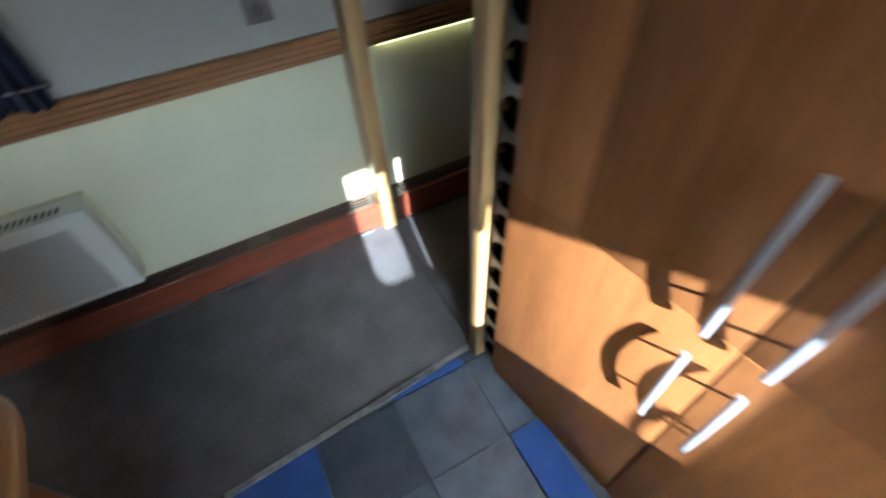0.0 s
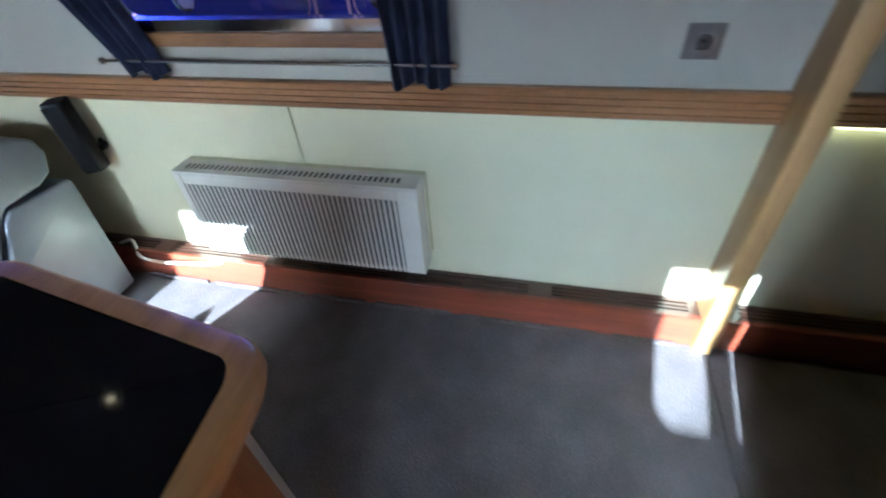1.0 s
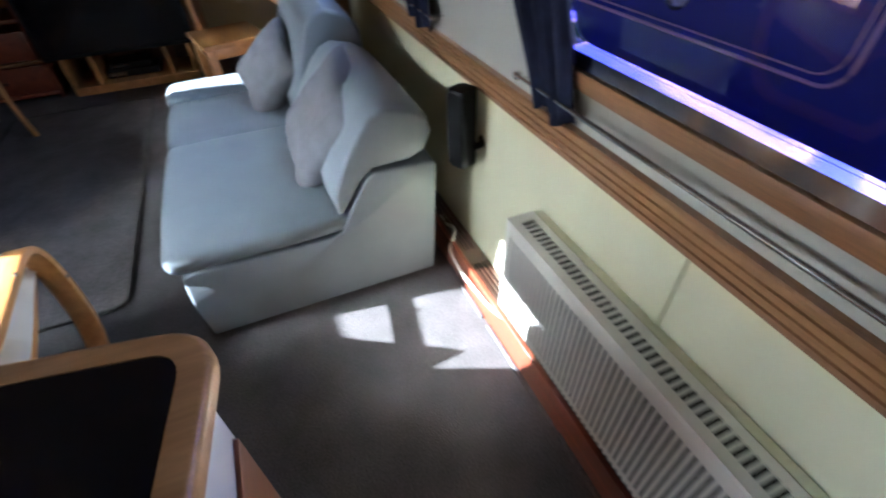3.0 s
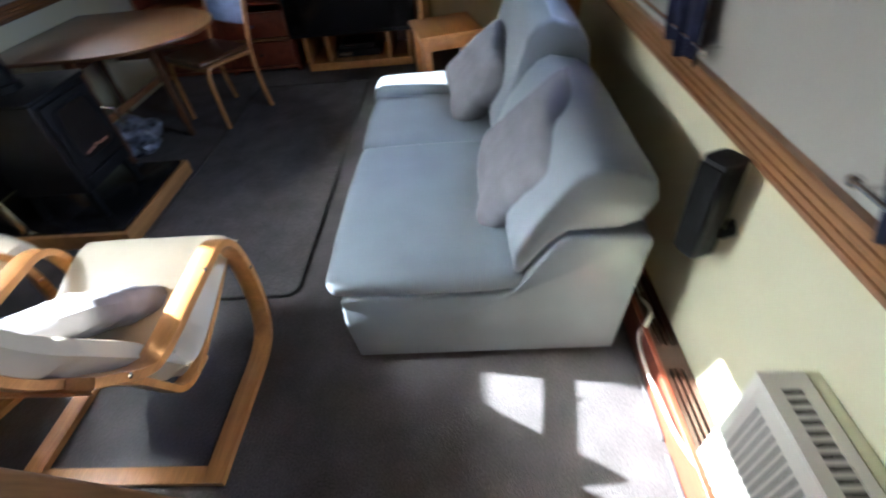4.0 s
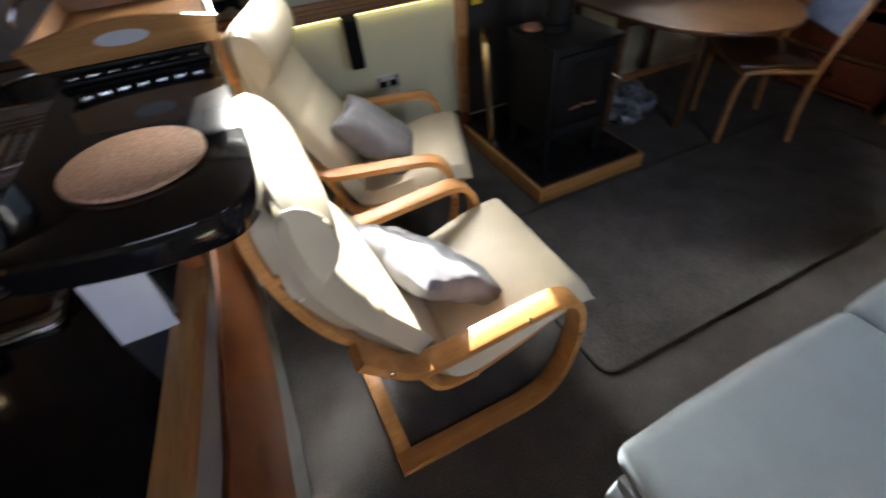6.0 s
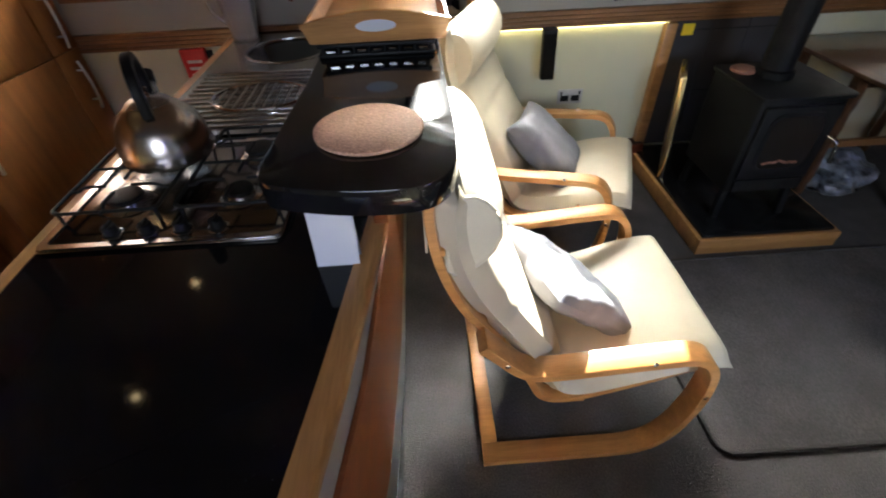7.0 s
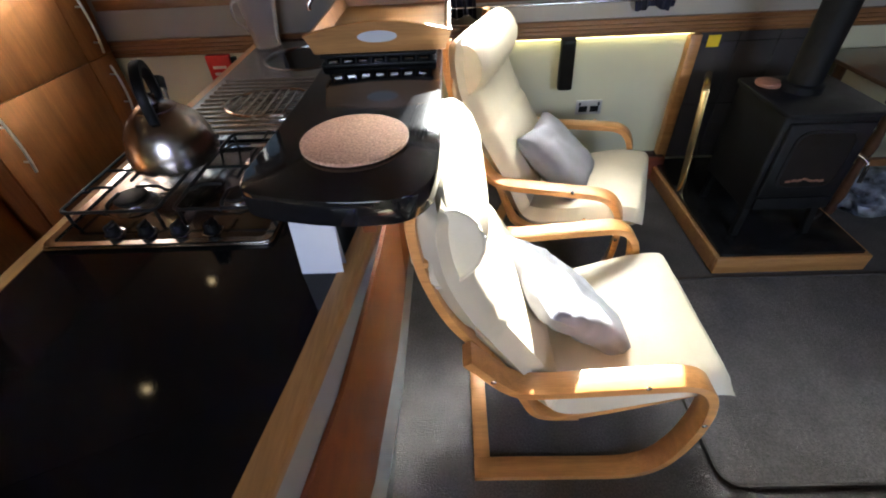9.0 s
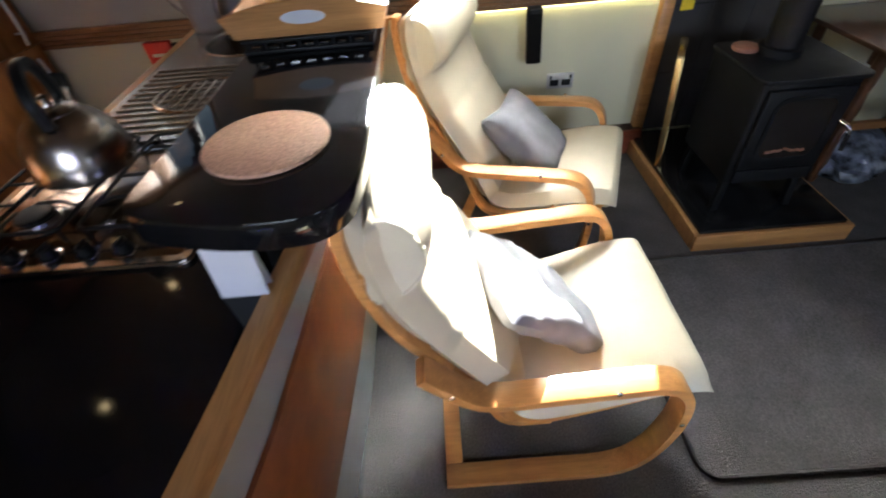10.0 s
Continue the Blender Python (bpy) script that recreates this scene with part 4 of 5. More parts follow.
lathe(_bm, [(0.050, 0), (0.054, 0.004), (0.054, 0.016), (0.048, 0.020)], (-2.335, -2.92, 0.7555), 28)
tagged(part("stove_thermometer", _bm, BROWN_TIN), "small round copper-brown disc lying on the stove top", "thermometer")


def companion():
    """A tall brass-edged screen folded beside the stove."""
    t = thing("folded_fire_screen", (0, 0, 0), "folded dark fire screen with brass edges beside the stove", "fire screen")
    m = pose(-2.245, -3.17, 0.105, 0, 4, -27)
    sub("screen_leaf", bevel(box(bmesh.new(), -0.012, 0.012, -0.14, 0.14, 0.0, 0.56, m), 0.003, 1), BLACK_IRON, t)
    for y in (-0.14, 0.14):
        sub("brass_edge", bevel(box(bmesh.new(), -0.016, 0.016, y - 0.009, y + 0.009, 0.0, 0.58, m), 0.004, 2), BRASS, t, "polished brass edge")
    sub("brass_edge", bevel(box(bmesh.new(), -0.016, 0.016, -0.131, 0.131, 0.565, 0.582, m), 0.004, 2), BRASS, t, "polished brass edge")


companion()


# ---- lounge: rug, table, chair and the end wall ----
def rug():
    x0, x1, y0, y1 = -4.15, -1.73, -2.44, -1.475
    t = thing("rug", (0, 0, 0), "brown-grey carpet rug with a dark bound edge", "rug")
    sub("mat_top", prism(rounded(x0 + 0.012, x1 - 0.012, y0 + 0.012, y1 - 0.012, 0.06, 5), "z", 0.0, 0.010), CARPET, t)
    pts = [(x, y, 0.007) for x, y in rounded(x0 + 0.008, x1 - 0.008, y0 + 0.008, y1 - 0.008, 0.06, 6)]
    sub("bound_edge", tube(bmesh.new(), pts, 0.009, 6, closed=True), CARPET_EDGE, t, "dark stitched binding")


rug()


def dining_table():
    """A half-round gate-leg table against the cabin side."""
    t = thing("dining_table", (0, 0, 0), "dark polished drop-leaf table with a half-round top", "table")
    cx, y0 = -3.33, WALL_B + 0.03
    out = [(cx - 0.52, y0), (cx + 0.46, y0)] + [(cx + 0.46 * math.cos(radians(a)) if a < 90 else cx + 0.52 * math.cos(radians(a)), -2.80 + 0.56 * math.sin(radians(a))) for a in range(0, 181, 9)]
    sub("tabletop", bevel(prism(out, "z", 0.718, 0.74), 0.006, 2), DARKWOOD, t, "dark brown polished top")
    sub("apron", bbox(cx - 0.42, cx + 0.36, -2.98, -2.95, 0.62, 0.718, 0.003), DARKWOOD, t)
    for x, y in ((cx + 0.33, -2.94), (cx - 0.40, -2.94), (cx + 0.33, -3.36), (cx - 0.40, -3.36), (cx - 0.05, -2.70)):
        bm = bmesh.new()
        lathe(bm, [(0.018, 0), (0.024, 0.03), (0.018, 0.06), (0.028, 0.12), (0.020, 0.30), (0.030, 0.42), (0.022, 0.50), (0.028, 0.54), (0.028, 0.718)], (x, y, 0), 14)
        sub("leg", bm, DARKWOOD, t)
    sub("stretcher", bbox(cx - 0.40, cx + 0.33, -2.955, -2.925, 0.30, 0.34, 0.004), OAK, t)
    sub("gate_rail", bbox(cx - 0.07, cx - 0.03, -2.94, -2.70, 0.56, 0.61, 0.004), DARKWOOD, t)


dining_table()


def dining_chair():
    """A stacking beech chair with a blue back and dark seat, turned half to the table."""
    fa, fb, ra = Vector((-3.40, -2.415, 0)), Vector((-3.675, -2.82, 0)), Vector((-3.745, -2.205, 0))
    ang = math.degrees(math.atan2(fa.y - ra.y, fa.x - ra.x))
    mid = (fa + ra) / 2 + (fb - fa) / 2
    t = thing("dining_chair", mid, "pale beech dining chair with blue upholstered back", "chair", "", ang)
    w = (fb - fa).length / 2 * 0.92
    d = (fa - ra).length / 2
    for s in (1, -1):
        sub("front_leg", tube(bmesh.new(), curve_points([(d, s * w, 0.0), (d, s * w, 0.25), (d - 0.012, s * w, 0.40), (d - 0.07, s * w, 0.44), (-d + 0.02, s * w, 0.435)], 6), 0.015, 8), PINE, t)
        sub("rear_leg", tube(bmesh.new(), curve_points([(-d - 0.01, s * w, 0.0), (-d + 0.015, s * w, 0.22), (-d + 0.01, s * w, 0.45), (-d - 0.05, s * w, 0.68), (-d - 0.10, s * w, 0.85)], 6), 0.0155, 8), PINE, t)
    sub("seat", soft_box(-d + 0.01, d + 0.02, -w + 0.01, w - 0.01, 0.445, 0.485, 0.016, 0.01, 3, 1.0, 4), DARKWOOD, t, "dark upholstered seat")
    for x in (d - 0.03, -d + 0.02):
        sub("cross_rail", bbox(x - 0.01, x + 0.01, -w, w, 0.405, 0.435, 0.003), PINE, t)
    bm = soft_box(-0.016, 0.016, -w + 0.012, w - 0.012, 0.0, 0.27, 0.012, 0.008, 3, 2.0, 4)
    bm.transform(pose(-d - 0.045, 0, 0.60, 0, -13, 0))
    sub("backrest", bm, BLUE_SEAT, t, "dull blue upholstered backrest")


dining_chair()


def carrier_bag():
    bm = bmesh.new()
    bmesh.ops.create_icosphere(bm, subdivisions=4, radius=0.15)
    for v in bm.verts:
        f = 1 + 0.35 * noise.noise(v.co * 9) + 0.2 * noise.noise(v.co * 23)
        v.co = Vector((v.co.x * 1.25 * f, v.co.y * f, max(-0.10, v.co.z * 0.8 * f)))
    bm.transform(pose(-3.20, -3.0, 0.101))
    return tagged(part("carrier_bag", bm, material("bag_plastic", (0.20, 0.22, 0.27), 0.3, vary=0.5, scale=18, bump=0.4, bump_scale=30)), "crumpled grey-blue plastic bag under the table", "bag")


carrier_bag()


def tv_stand():
    t = thing("tv_stand", (0, 0, 0), "low oak television stand with open shelf", "tv stand")
    x0, x1, y0, y1 = -4.90, -4.445, -2.06, -1.12
    sub("plinth", bbox(x0, x1, y0, y1, 0.0, 0.065, 0.004), PINE, t)
    sub("top", bbox(x0, x1 + 0.01, y0 - 0.01, y1 + 0.01, 0.315, 0.34, 0.004), PINE, t)
    for y in (y0, y0 + 0.19, y1 - 0.21, y1 - 0.03):
        sub("upright", bbox(x0, x1 - 0.01, y, y + 0.03, 0.065, 0.315, 0.003), PINE, t)
    sub("back_panel", bbox(x0, x0 + 0.01, y0 + 0.03, y1 - 0.03, 0.065, 0.315, 0.001), DARKWOOD, t)


tv_stand()
for _n, _x, _y0, _y1, _z, _h, _l in (("media_player", -4.56, -1.82, -1.42, 0.0655, 0.055, "flat black media player on the stand's shelf"), ("receiver_box", -4.60, -1.78, -1.48, 0.1215, 0.04, "small dark receiver box stacked on a player")):
    _t = thing(_n, (0, 0, 0), _l, "media box")
    sub("case", bbox(_x - 0.22, _x, _y0, _y1, _z, _z + _h, 0.003), BLACK_PLASTIC, _t)
    sub("front_panel", bbox(_x, _x + 0.003, _y0 + 0.02, _y0 + 0.14, _z + 0.012, _z + _h - 0.012, 0.001, 1), STEEL, _t, "silver front strip")


def television():
    t = thing("television", (0, 0, 0), "large black flat television on the oak stand", "television")
    x, y0, y1, z0, z1 = -4.40, -2.14, -1.06, 0.30, 0.93
    sub("case", bbox(x - 0.045, x, y0, y1, z0, z1, 0.008, 3), BLACK_PLASTIC, t)
    sub("screen", bbox(x, x + 0.003, y0 + 0.022, y1 - 0.022, z0 + 0.03, z1 - 0.02, 0.001, 1), SCREEN, t, "switched-off glossy screen")
    sub("foot", bbox(x - 0.30, x - 0.08, -1.75, -1.45, 0.34, 0.352, 0.003), BLACK_PLASTIC, t)
    sub("neck", bbox(x - 0.14, x - 0.044, -1.66, -1.54, 0.352, 0.42, 0.002), BLACK_PLASTIC, t)


television()


def shelf_unit():
    t = thing("shelf_unit", (0, 0, 0), "dark red-brown shelf unit along the lounge end", "shelf unit")
    x0, x1, y0, y1 = END + 0.002, -4.50, -3.42, -2.16
    for z in (0.0, 0.27, 0.56, 0.86):
        sub("shelf", bbox(x0, x1, y0, y1, z + (0.03 if z == 0 else 0), z + 0.025 + (0.03 if z == 0 else 0), 0.003), OAK if z == 0.27 else MAHOG, t)
    for y in (y0, (y0 + y1) / 2, y1 - 0.022):
        sub("upright", bbox(x0, x1 - 0.004, y, y + 0.022, 0.0, 0.90, 0.003), MAHOG, t)
    for k, (a, b) in enumerate(((y0 + 0.03, (y0 + y1) / 2 - 0.008), ((y0 + y1) / 2 + 0.03, y1 - 0.03))):
        for z in (0.06, 0.30):
            d = sub("drawer_front", bbox(x1 - 0.03, x1 - 0.012, a, b, z, z + 0.20, 0.004), MAHOG, t)
            bm = bmesh.new()
            lathe(bm, [(0.006, 0), (0.006, 0.012), (0.015, 0.018), (0.012, 0.026)], (0, 0, 0), 14)
            bm.transform(pose(x1 - 0.012, (a + b) / 2, z + 0.10, 0, 90, 0))
            sub("knob", bm, CHROME, d, "small bright knob")


shelf_unit()


def stool():
    t = thing("side_table", (-3.90, -0.80, 0), "small honey oak side table at the sofa's end", "table", "", 14)
    sub("top", bbox(-0.23, 0.23, -0.23, 0.23, 0.43, 0.465, 0.006, 2), PINE, t)
    for x in (-0.185, 0.185):
        for y in (-0.185, 0.185):
            sub("leg", bbox(x - 0.03, x + 0.03, y - 0.03, y + 0.03, 0, 0.43, 0.005), PINE, t)
    for s in (1, -1):
        sub("apron", bbox(-0.155, 0.155, s * 0.19 - 0.011, s * 0.19 + 0.011, 0.355, 0.43, 0.003), PINE, t)
        sub("apron", bbox(s * 0.19 - 0.011, s * 0.19 + 0.011, -0.155, 0.155, 0.355, 0.43, 0.003), PINE, t)


stool()


def half_bulkhead():
    out = [(-0.02, 0), (-0.40, 0), (-0.40, 0.72), (-0.43, 0.85), (-0.50, 0.98), (-0.56, 1.12), (-0.58, 1.4), (-0.58, TOP), (-0.02, TOP)]
    bm = bevel(prism(out, "x", -3.155, -3.115), 0.005, 2)
    return setting("wall_half_bulkhead", bm, PINE, "honey oak half bulkhead beyond the sofa's end", "partition")


half_bulkhead()


def corner_desk():
    """A shelf desk that sweeps round the corner in a hollow curve, on a panel below."""
    t = thing("corner_desk", (0, 0, 0), "honey oak corner desk with a hollow curved front edge", "desk")
    front = curve_points([(-4.02, -1.02, 0), (-3.96, -0.86, 0), (-3.82, -0.64, 0), (-3.58, -0.48, 0), (-3.36, -0.43, 0), (-3.16, -0.42, 0)], 5)
    out = [(-4.93, -1.02)] + [(q.x, q.y) for q in front] + [(-3.16, -0.03), (-4.93, -0.03)]
    sub("desk_top", bevel(prism(out, "z", 0.715, 0.752), 0.008, 3), PINE, t, "varnished oak top with rounded edge")
    sub("side_panel", bbox(-4.90, -4.05, -1.00, -0.965, 0.0, 0.715, 0.003), PINE, t)
    sub("back_panel", bbox(-4.93, -4.90, -0.96, -0.04, 0.03, 0.71, 0.002), CREAM, t, "pale panel below the desk")
    sub("brace", bbox(-3.22, -3.18, -0.40, -0.04, 0.0, 0.715, 0.003), PINE, t)


corner_desk()
_t = thing("printer", (-4.25, -0.34, 0.7525), "black printer with a pale lid on the corner desk", "printer")
sub("case", bevel(prism(rounded(-0.17, 0.17, -0.20, 0.20, 0.03, 4), "z", 0.0, 0.13), 0.012, 3), BLACK_PLASTIC, _t)
sub("lid", bevel(prism(rounded(-0.15, 0.15, -0.18, 0.18, 0.03, 4), "z", 0.13, 0.15), 0.006, 2), WHITE_PLASTIC, _t, "pale lid")
_t = thing("wall_thermostat", (-4.04, -1.025, 0.60), "small black thermostat with a pale lit display", "thermostat")
sub("case", bbox(-0.045, 0.045, -0.012, 0.0, -0.035, 0.035, 0.004), BLACK_PLASTIC, _t)
sub("display", bbox(-0.026, 0.026, -0.0135, -0.0122, -0.017, 0.017, 0.0005, 1), WHITE_PLASTIC, _t, "pale display")
_t = thing("waste_basket", (-3.75, -0.22, 0), "pale woven waste basket beyond the side table", "basket")
_bm = bmesh.new()
lathe(_bm, [(0.11, 0), (0.145, 0.34), (0.152, 0.35), (0.140, 0.35), (0.106, 0.01)], (0, 0, 0), 26)
sub("body", _bm, WHITE_PLASTIC, _t)
_bm = bmesh.new()
tube(_bm, [(0.148 * math.cos(radians(a)), 0.148 * math.sin(radians(a)), 0.352) for a in range(0, 360, 18)], 0.008, 8, closed=True)
sub("rim", _bm, DARKWOOD, _t)

# ---- galley: peninsula ----
WT = 0.91


# the worktop narrows towards its free end
TOP_LINE = [(-0.72, WALL_B + 0.005), (0.155, WALL_B + 0.005), (0.155, -1.75), (0.148, -1.48), (0.10, -1.02), (0.06, -0.962), (-0.572, -0.862), (-0.612, -1.09), (-0.650, -1.34), (-0.708, -1.80)]
TOP_ROUND = [0, 0, 0.1, 0.1, 0.05, 0.03, 0.085, 0.08, 0.1, 0.1]


def peninsula():
    t = thing("peninsula_unit", (0, 0, 0), "galley peninsula of cherry panels on a grey laminate carcass", "cabinet")
    base = [(-0.675, -3.33), (0.105, -3.33), (0.105, -1.40), (-0.105, -0.922), (-0.562, -0.922), (-0.592, -1.10), (-0.636, -1.40), (-0.664, -1.85)]
    sub("carcass", bevel(prism(round_poly(base, [0, 0, 0.05, 0.09, 0.07, 0.05, 0.05, 0.05]), "z", 0.0, 0.868), 0.002, 1), GREY_PANEL, t, "grey laminate carcass with round corners")
    # cherry boards on the lounge side, below the grey band
    for side_line in ([(-0.592, -1.10), (-0.636, -1.40), (-0.664, -1.85), (-0.669, -2.205)], [(-0.669, -2.21), (-0.675, -3.32)]):
        strip_ = side_line + [(x - 0.013, y) for x, y in side_line[::-1]]
        sub("side_board", bevel(prism(strip_, "z", 0.275, 0.735), 0.003, 2), CHERRY_X, t)
    sub("end_panel", bbox(-0.51, -0.165, -0.9222, -0.914, 0.01, 0.862, 0.003), LIT_PANEL, t, "laminate end panel in a lit tone of the carcass")
    sub("end_board", bbox(-0.495, -0.18, -0.9142, -0.904, 0.16, 0.70, 0.003), CHERRY_X, t)
    m = Matrix.Translation((-0.105, -0.922, 0)) @ Matrix.Rotation(math.atan2(-1.40 + 0.922, 0.105 + 0.105), 4, "Z")
    for a_, b_ in ((0.095, 0.285), (0.289, 0.49)):
        bm = box(bmesh.new(), a_, b_, -0.001, 0.015, 0.08, 0.855, m)
        sub("corner_door", bevel(bm, 0.003, 2), CHERRY_Z, t)
    for k, (y0, y1) in enumerate(((-2.05, -1.42), (-2.70, -2.055), (-3.32, -2.705))):
        d = sub("door", bbox(0.1048, 0.122, y0 + 0.002, y1 - 0.002, 0.10, 0.855, 0.003), CHERRY_Z, t)
        sub("handle", bow_handle(0.122, (y0 + y1) / 2 + 0.2, 0.74, 0.16, 1, "y"), CHROME, d, "bowed chrome handle")


def bow_handle(x, y, z, length, way=-1, along="z", out=0.034, radius=0.006):
    """A bowed bar on two feet, standing out along x."""
    pts = []
    for k in range(13):
        u = 2 * k / 12 - 1
        pts.append((x + way * (out * (1 - 0.35 * u * u)), y, z + u * length / 2))
    bm = tube(bmesh.new(), pts, radius, 10)
    for s in (-0.62, 0.62):
        tube(bm, [(x, y, z + s * length / 2), (x + way * out * 0.9, y, z + s * length / 2)], radius * 0.7, 8)
    if along == "y":
        bm.transform(Matrix.Translation((x, y, z)) @ pose(0, 0, 0, 90, 0, 0) @ Matrix.Translation((-x, -y, -z)))
    return bm


peninsula()


def worktop():
    t = thing("worktop", (0, 0, 0), "polished black granite worktop with a rounded oak edge", "worktop")
    w = 0.046
    inner = inset(TOP_LINE, w)
    inner[0], inner[1] = (inner[0][0], WALL_B + 0.005), (inner[1][0], WALL_B + 0.005)
    rin = [0, 0] + [max(0.02, r - 0.035) for r in TOP_ROUND[2:]]
    seq, seqi = round_poly(TOP_LINE, TOP_ROUND), round_poly(inner, rin)
    sub("granite", bevel(prism(seqi, "z", WT - 0.036, WT), 0.0015, 1), GRANITE, t, "polished black granite")
    seq, seqi = seq[1:] + [seq[0]], seqi[1:] + [seqi[0]]
    bm = bmesh.new()
    z0, z1 = WT - 0.042, WT + 0.002
    prof = []
    for (ox, oy), (ix, iy) in zip(seq, seqi):
        dn = Vector((ox - ix, oy - iy, 0)).normalized()
        P, I = Vector((ox, oy, 0)), Vector((ix, iy, 0)) + dn * 0.0006
        prof.append([bm.verts.new(v) for v in (I + Vector((0, 0, z0)), P - dn * 0.006 + Vector((0, 0, z0)), P + Vector((0, 0, z0 + 0.007)), P + Vector((0, 0, z1 - 0.012)), P - dn * 0.004 + Vector((0, 0, z1 - 0.004)), P - dn * 0.012 + Vector((0, 0, z1)), I + Vector((0, 0, z1)))])
    for a, b in zip(prof, prof[1:]):
        m = len(a)
        for k in range(m):
            bm.faces.new((a[k], a[(k + 1) % m], b[(k + 1) % m], b[k]))
    bm.faces.new(prof[0])
    bm.faces.new(prof[-1][::-1])
    bmesh.ops.recalc_face_normals(bm, faces=bm.faces)
    sub("edge_trim", bm, OAK_Y, t, "rounded oak edge")


worktop()


def bar():
    """The raised breakfast bar above the lounge side of the peninsula."""
    t = thing("breakfast_bar", (0, 0, 0), "raised black granite breakfast bar with rounded end", "bar top")
    arc = [(-0.495, -1.61), (-0.508, -1.562), (-0.55, -1.535), (-0.68, -1.506), (-0.79, -1.508), (-0.84, -1.54), (-0.864, -1.60), (-0.872, -1.70)]
    out = [(-0.872, -1.70), (-0.868, -3.20), (-0.52, -3.20), (-0.525, -2.4), (-0.518, -2.0), (-0.495, -1.61)] + [(p.x, p.y) for p in curve_points([(a, b, 0) for a, b in arc], 4)][1:-1]
    bm = prism(out, "z", 1.095, 1.15)
    sub("slab", bevel(bm, 0.005, 2), GRANITE, t, "polished black granite slab")
    sub("support_panel", bbox(-0.707, -0.673, -3.20, -1.72, WT + 0.0025, 1.095, 0.002), CHERRY_X, t)
    sub("support_panel", bbox(-0.67, -0.585, -1.79, -1.755, WT + 0.0025, 1.095, 0.002), GREY_PANEL, t)


bar()


def hob():
    t = thing("gas_hob", (0, 0, 0), "stainless steel four-burner gas hob set in the granite", "hob")
    x0, x1, y0, y1 = -0.462, 0.108, -2.19, -1.685
    sub("tray", bevel(prism(rounded(x0, x1, y0, y1, 0.02, 4), "z", WT + 0.0005, WT + 0.008), 0.003, 2), HOB_STEEL, t)
    bm = bmesh.new()
    o, i = rounded(x0 + 0.004, x1 - 0.004, y0 + 0.004, y1 - 0.004, 0.02, 4), rounded(x0 + 0.022, x1 - 0.022, y0 + 0.022, y1 - 0.022, 0.014, 4)
    rings = [[bm.verts.new((x, y, z)) for x, y in p] for p, z in ((o, WT + 0.008), (o, WT + 0.014), (i, WT + 0.013), (i, WT + 0.008))]
    n = len(o)
    for a, b in zip(rings, rings[1:]):
        for k in range(n):
            bm.faces.new((a[k], a[(k + 1) % n], b[(k + 1) % n], b[k]))
    bmesh.ops.recalc_face_normals(bm, faces=bm.faces)
    sub("raised_rim", bm, CHROME, t)
    for k in range(4):
        x = -0.30 + 0.083 * k
        bm = bmesh.new()
        lathe(bm, [(0.021, 0), (0.021, 0.004), (0.017, 0.006), (0.016, 0.024), (0.013, 0.027)], (x, -1.738, WT + 0.008), 20)
        knob = sub("knob", bm, BLACK_PLASTIC, t, "black knob with a chrome collar")
        sub("grip", bbox(x - 0.004, x + 0.004, -1.755, -1.721, WT + 0.030, WT + 0.040, 0.002), BLACK_PLASTIC, knob)
        bm = bmesh.new()
        lathe(bm, [(0.025, 0), (0.025, 0.003), (0.021, 0.004)], (x, -1.738, WT + 0.008), 20)
        sub("collar", bm, CHROME, knob)
    for x, y, r in ((-0.32, -1.87, 0.038), (-0.03, -1.87, 0.045), (-0.32, -2.09, 0.045), (-0.03, -2.09, 0.030)):
        bm = bmesh.new()
        lathe(bm, [(r + 0.018, 0), (r + 0.014, 0.004), (r, 0.006), (r, 0.016), (r - 0.004, 0.018)], (x, y, WT + 0.008), 26)
        b = sub("burner", bm, STEEL, t)
        bm = bmesh.new()
        lathe(bm, [(r - 0.004, 0), (r - 0.002, 0.003), (r - 0.004, 0.009), (r - 0.012, 0.011)], (x, y, WT + 0.026), 26)
        sub("burner_cap", bm, BLACK_IRON, b)
    for cx in (-0.32, -0.03):
        bm = bmesh.new()
        a, b, c, d, z = cx - 0.125, cx + 0.125, -2.185, -1.775, WT + 0.050
        ring = [(x, y, z) for x, y in rounded(a, b, c, d, 0.02, 4)]
        tube(bm, ring, 0.0045, 8, closed=True)
        for x, y in ((a + 0.01, d - 0.01), (b - 0.01, d - 0.01), (a + 0.01, c + 0.01), (b - 0.01, c + 0.01)):
            tube(bm, [(x, y, z), (x, y, WT + 0.010)], 0.0045, 8)
        for cy in (-1.87, -2.09):
            for dx, dy in ((1, 0), (-1, 0), (0, 1), (0, -1)):
                e = (cx + dx * 0.125, cy + dy * 0.105, z)
                tube(bm, curve_points([e, (cx + dx * 0.105, cy + dy * 0.09, z + 0.001), (cx + dx * 0.085, cy + dy * 0.08, z + 0.012), (cx + dx * 0.03, cy + dy * 0.03, z + 0.012)], 3), 0.0042, 8)
        tube(bm, [(a, -1.98, z), (b, -1.98, z)], 0.0042, 8)
        sub("pan_support", bm, BLACK_IRON, t, "black wire pan support")


hob()


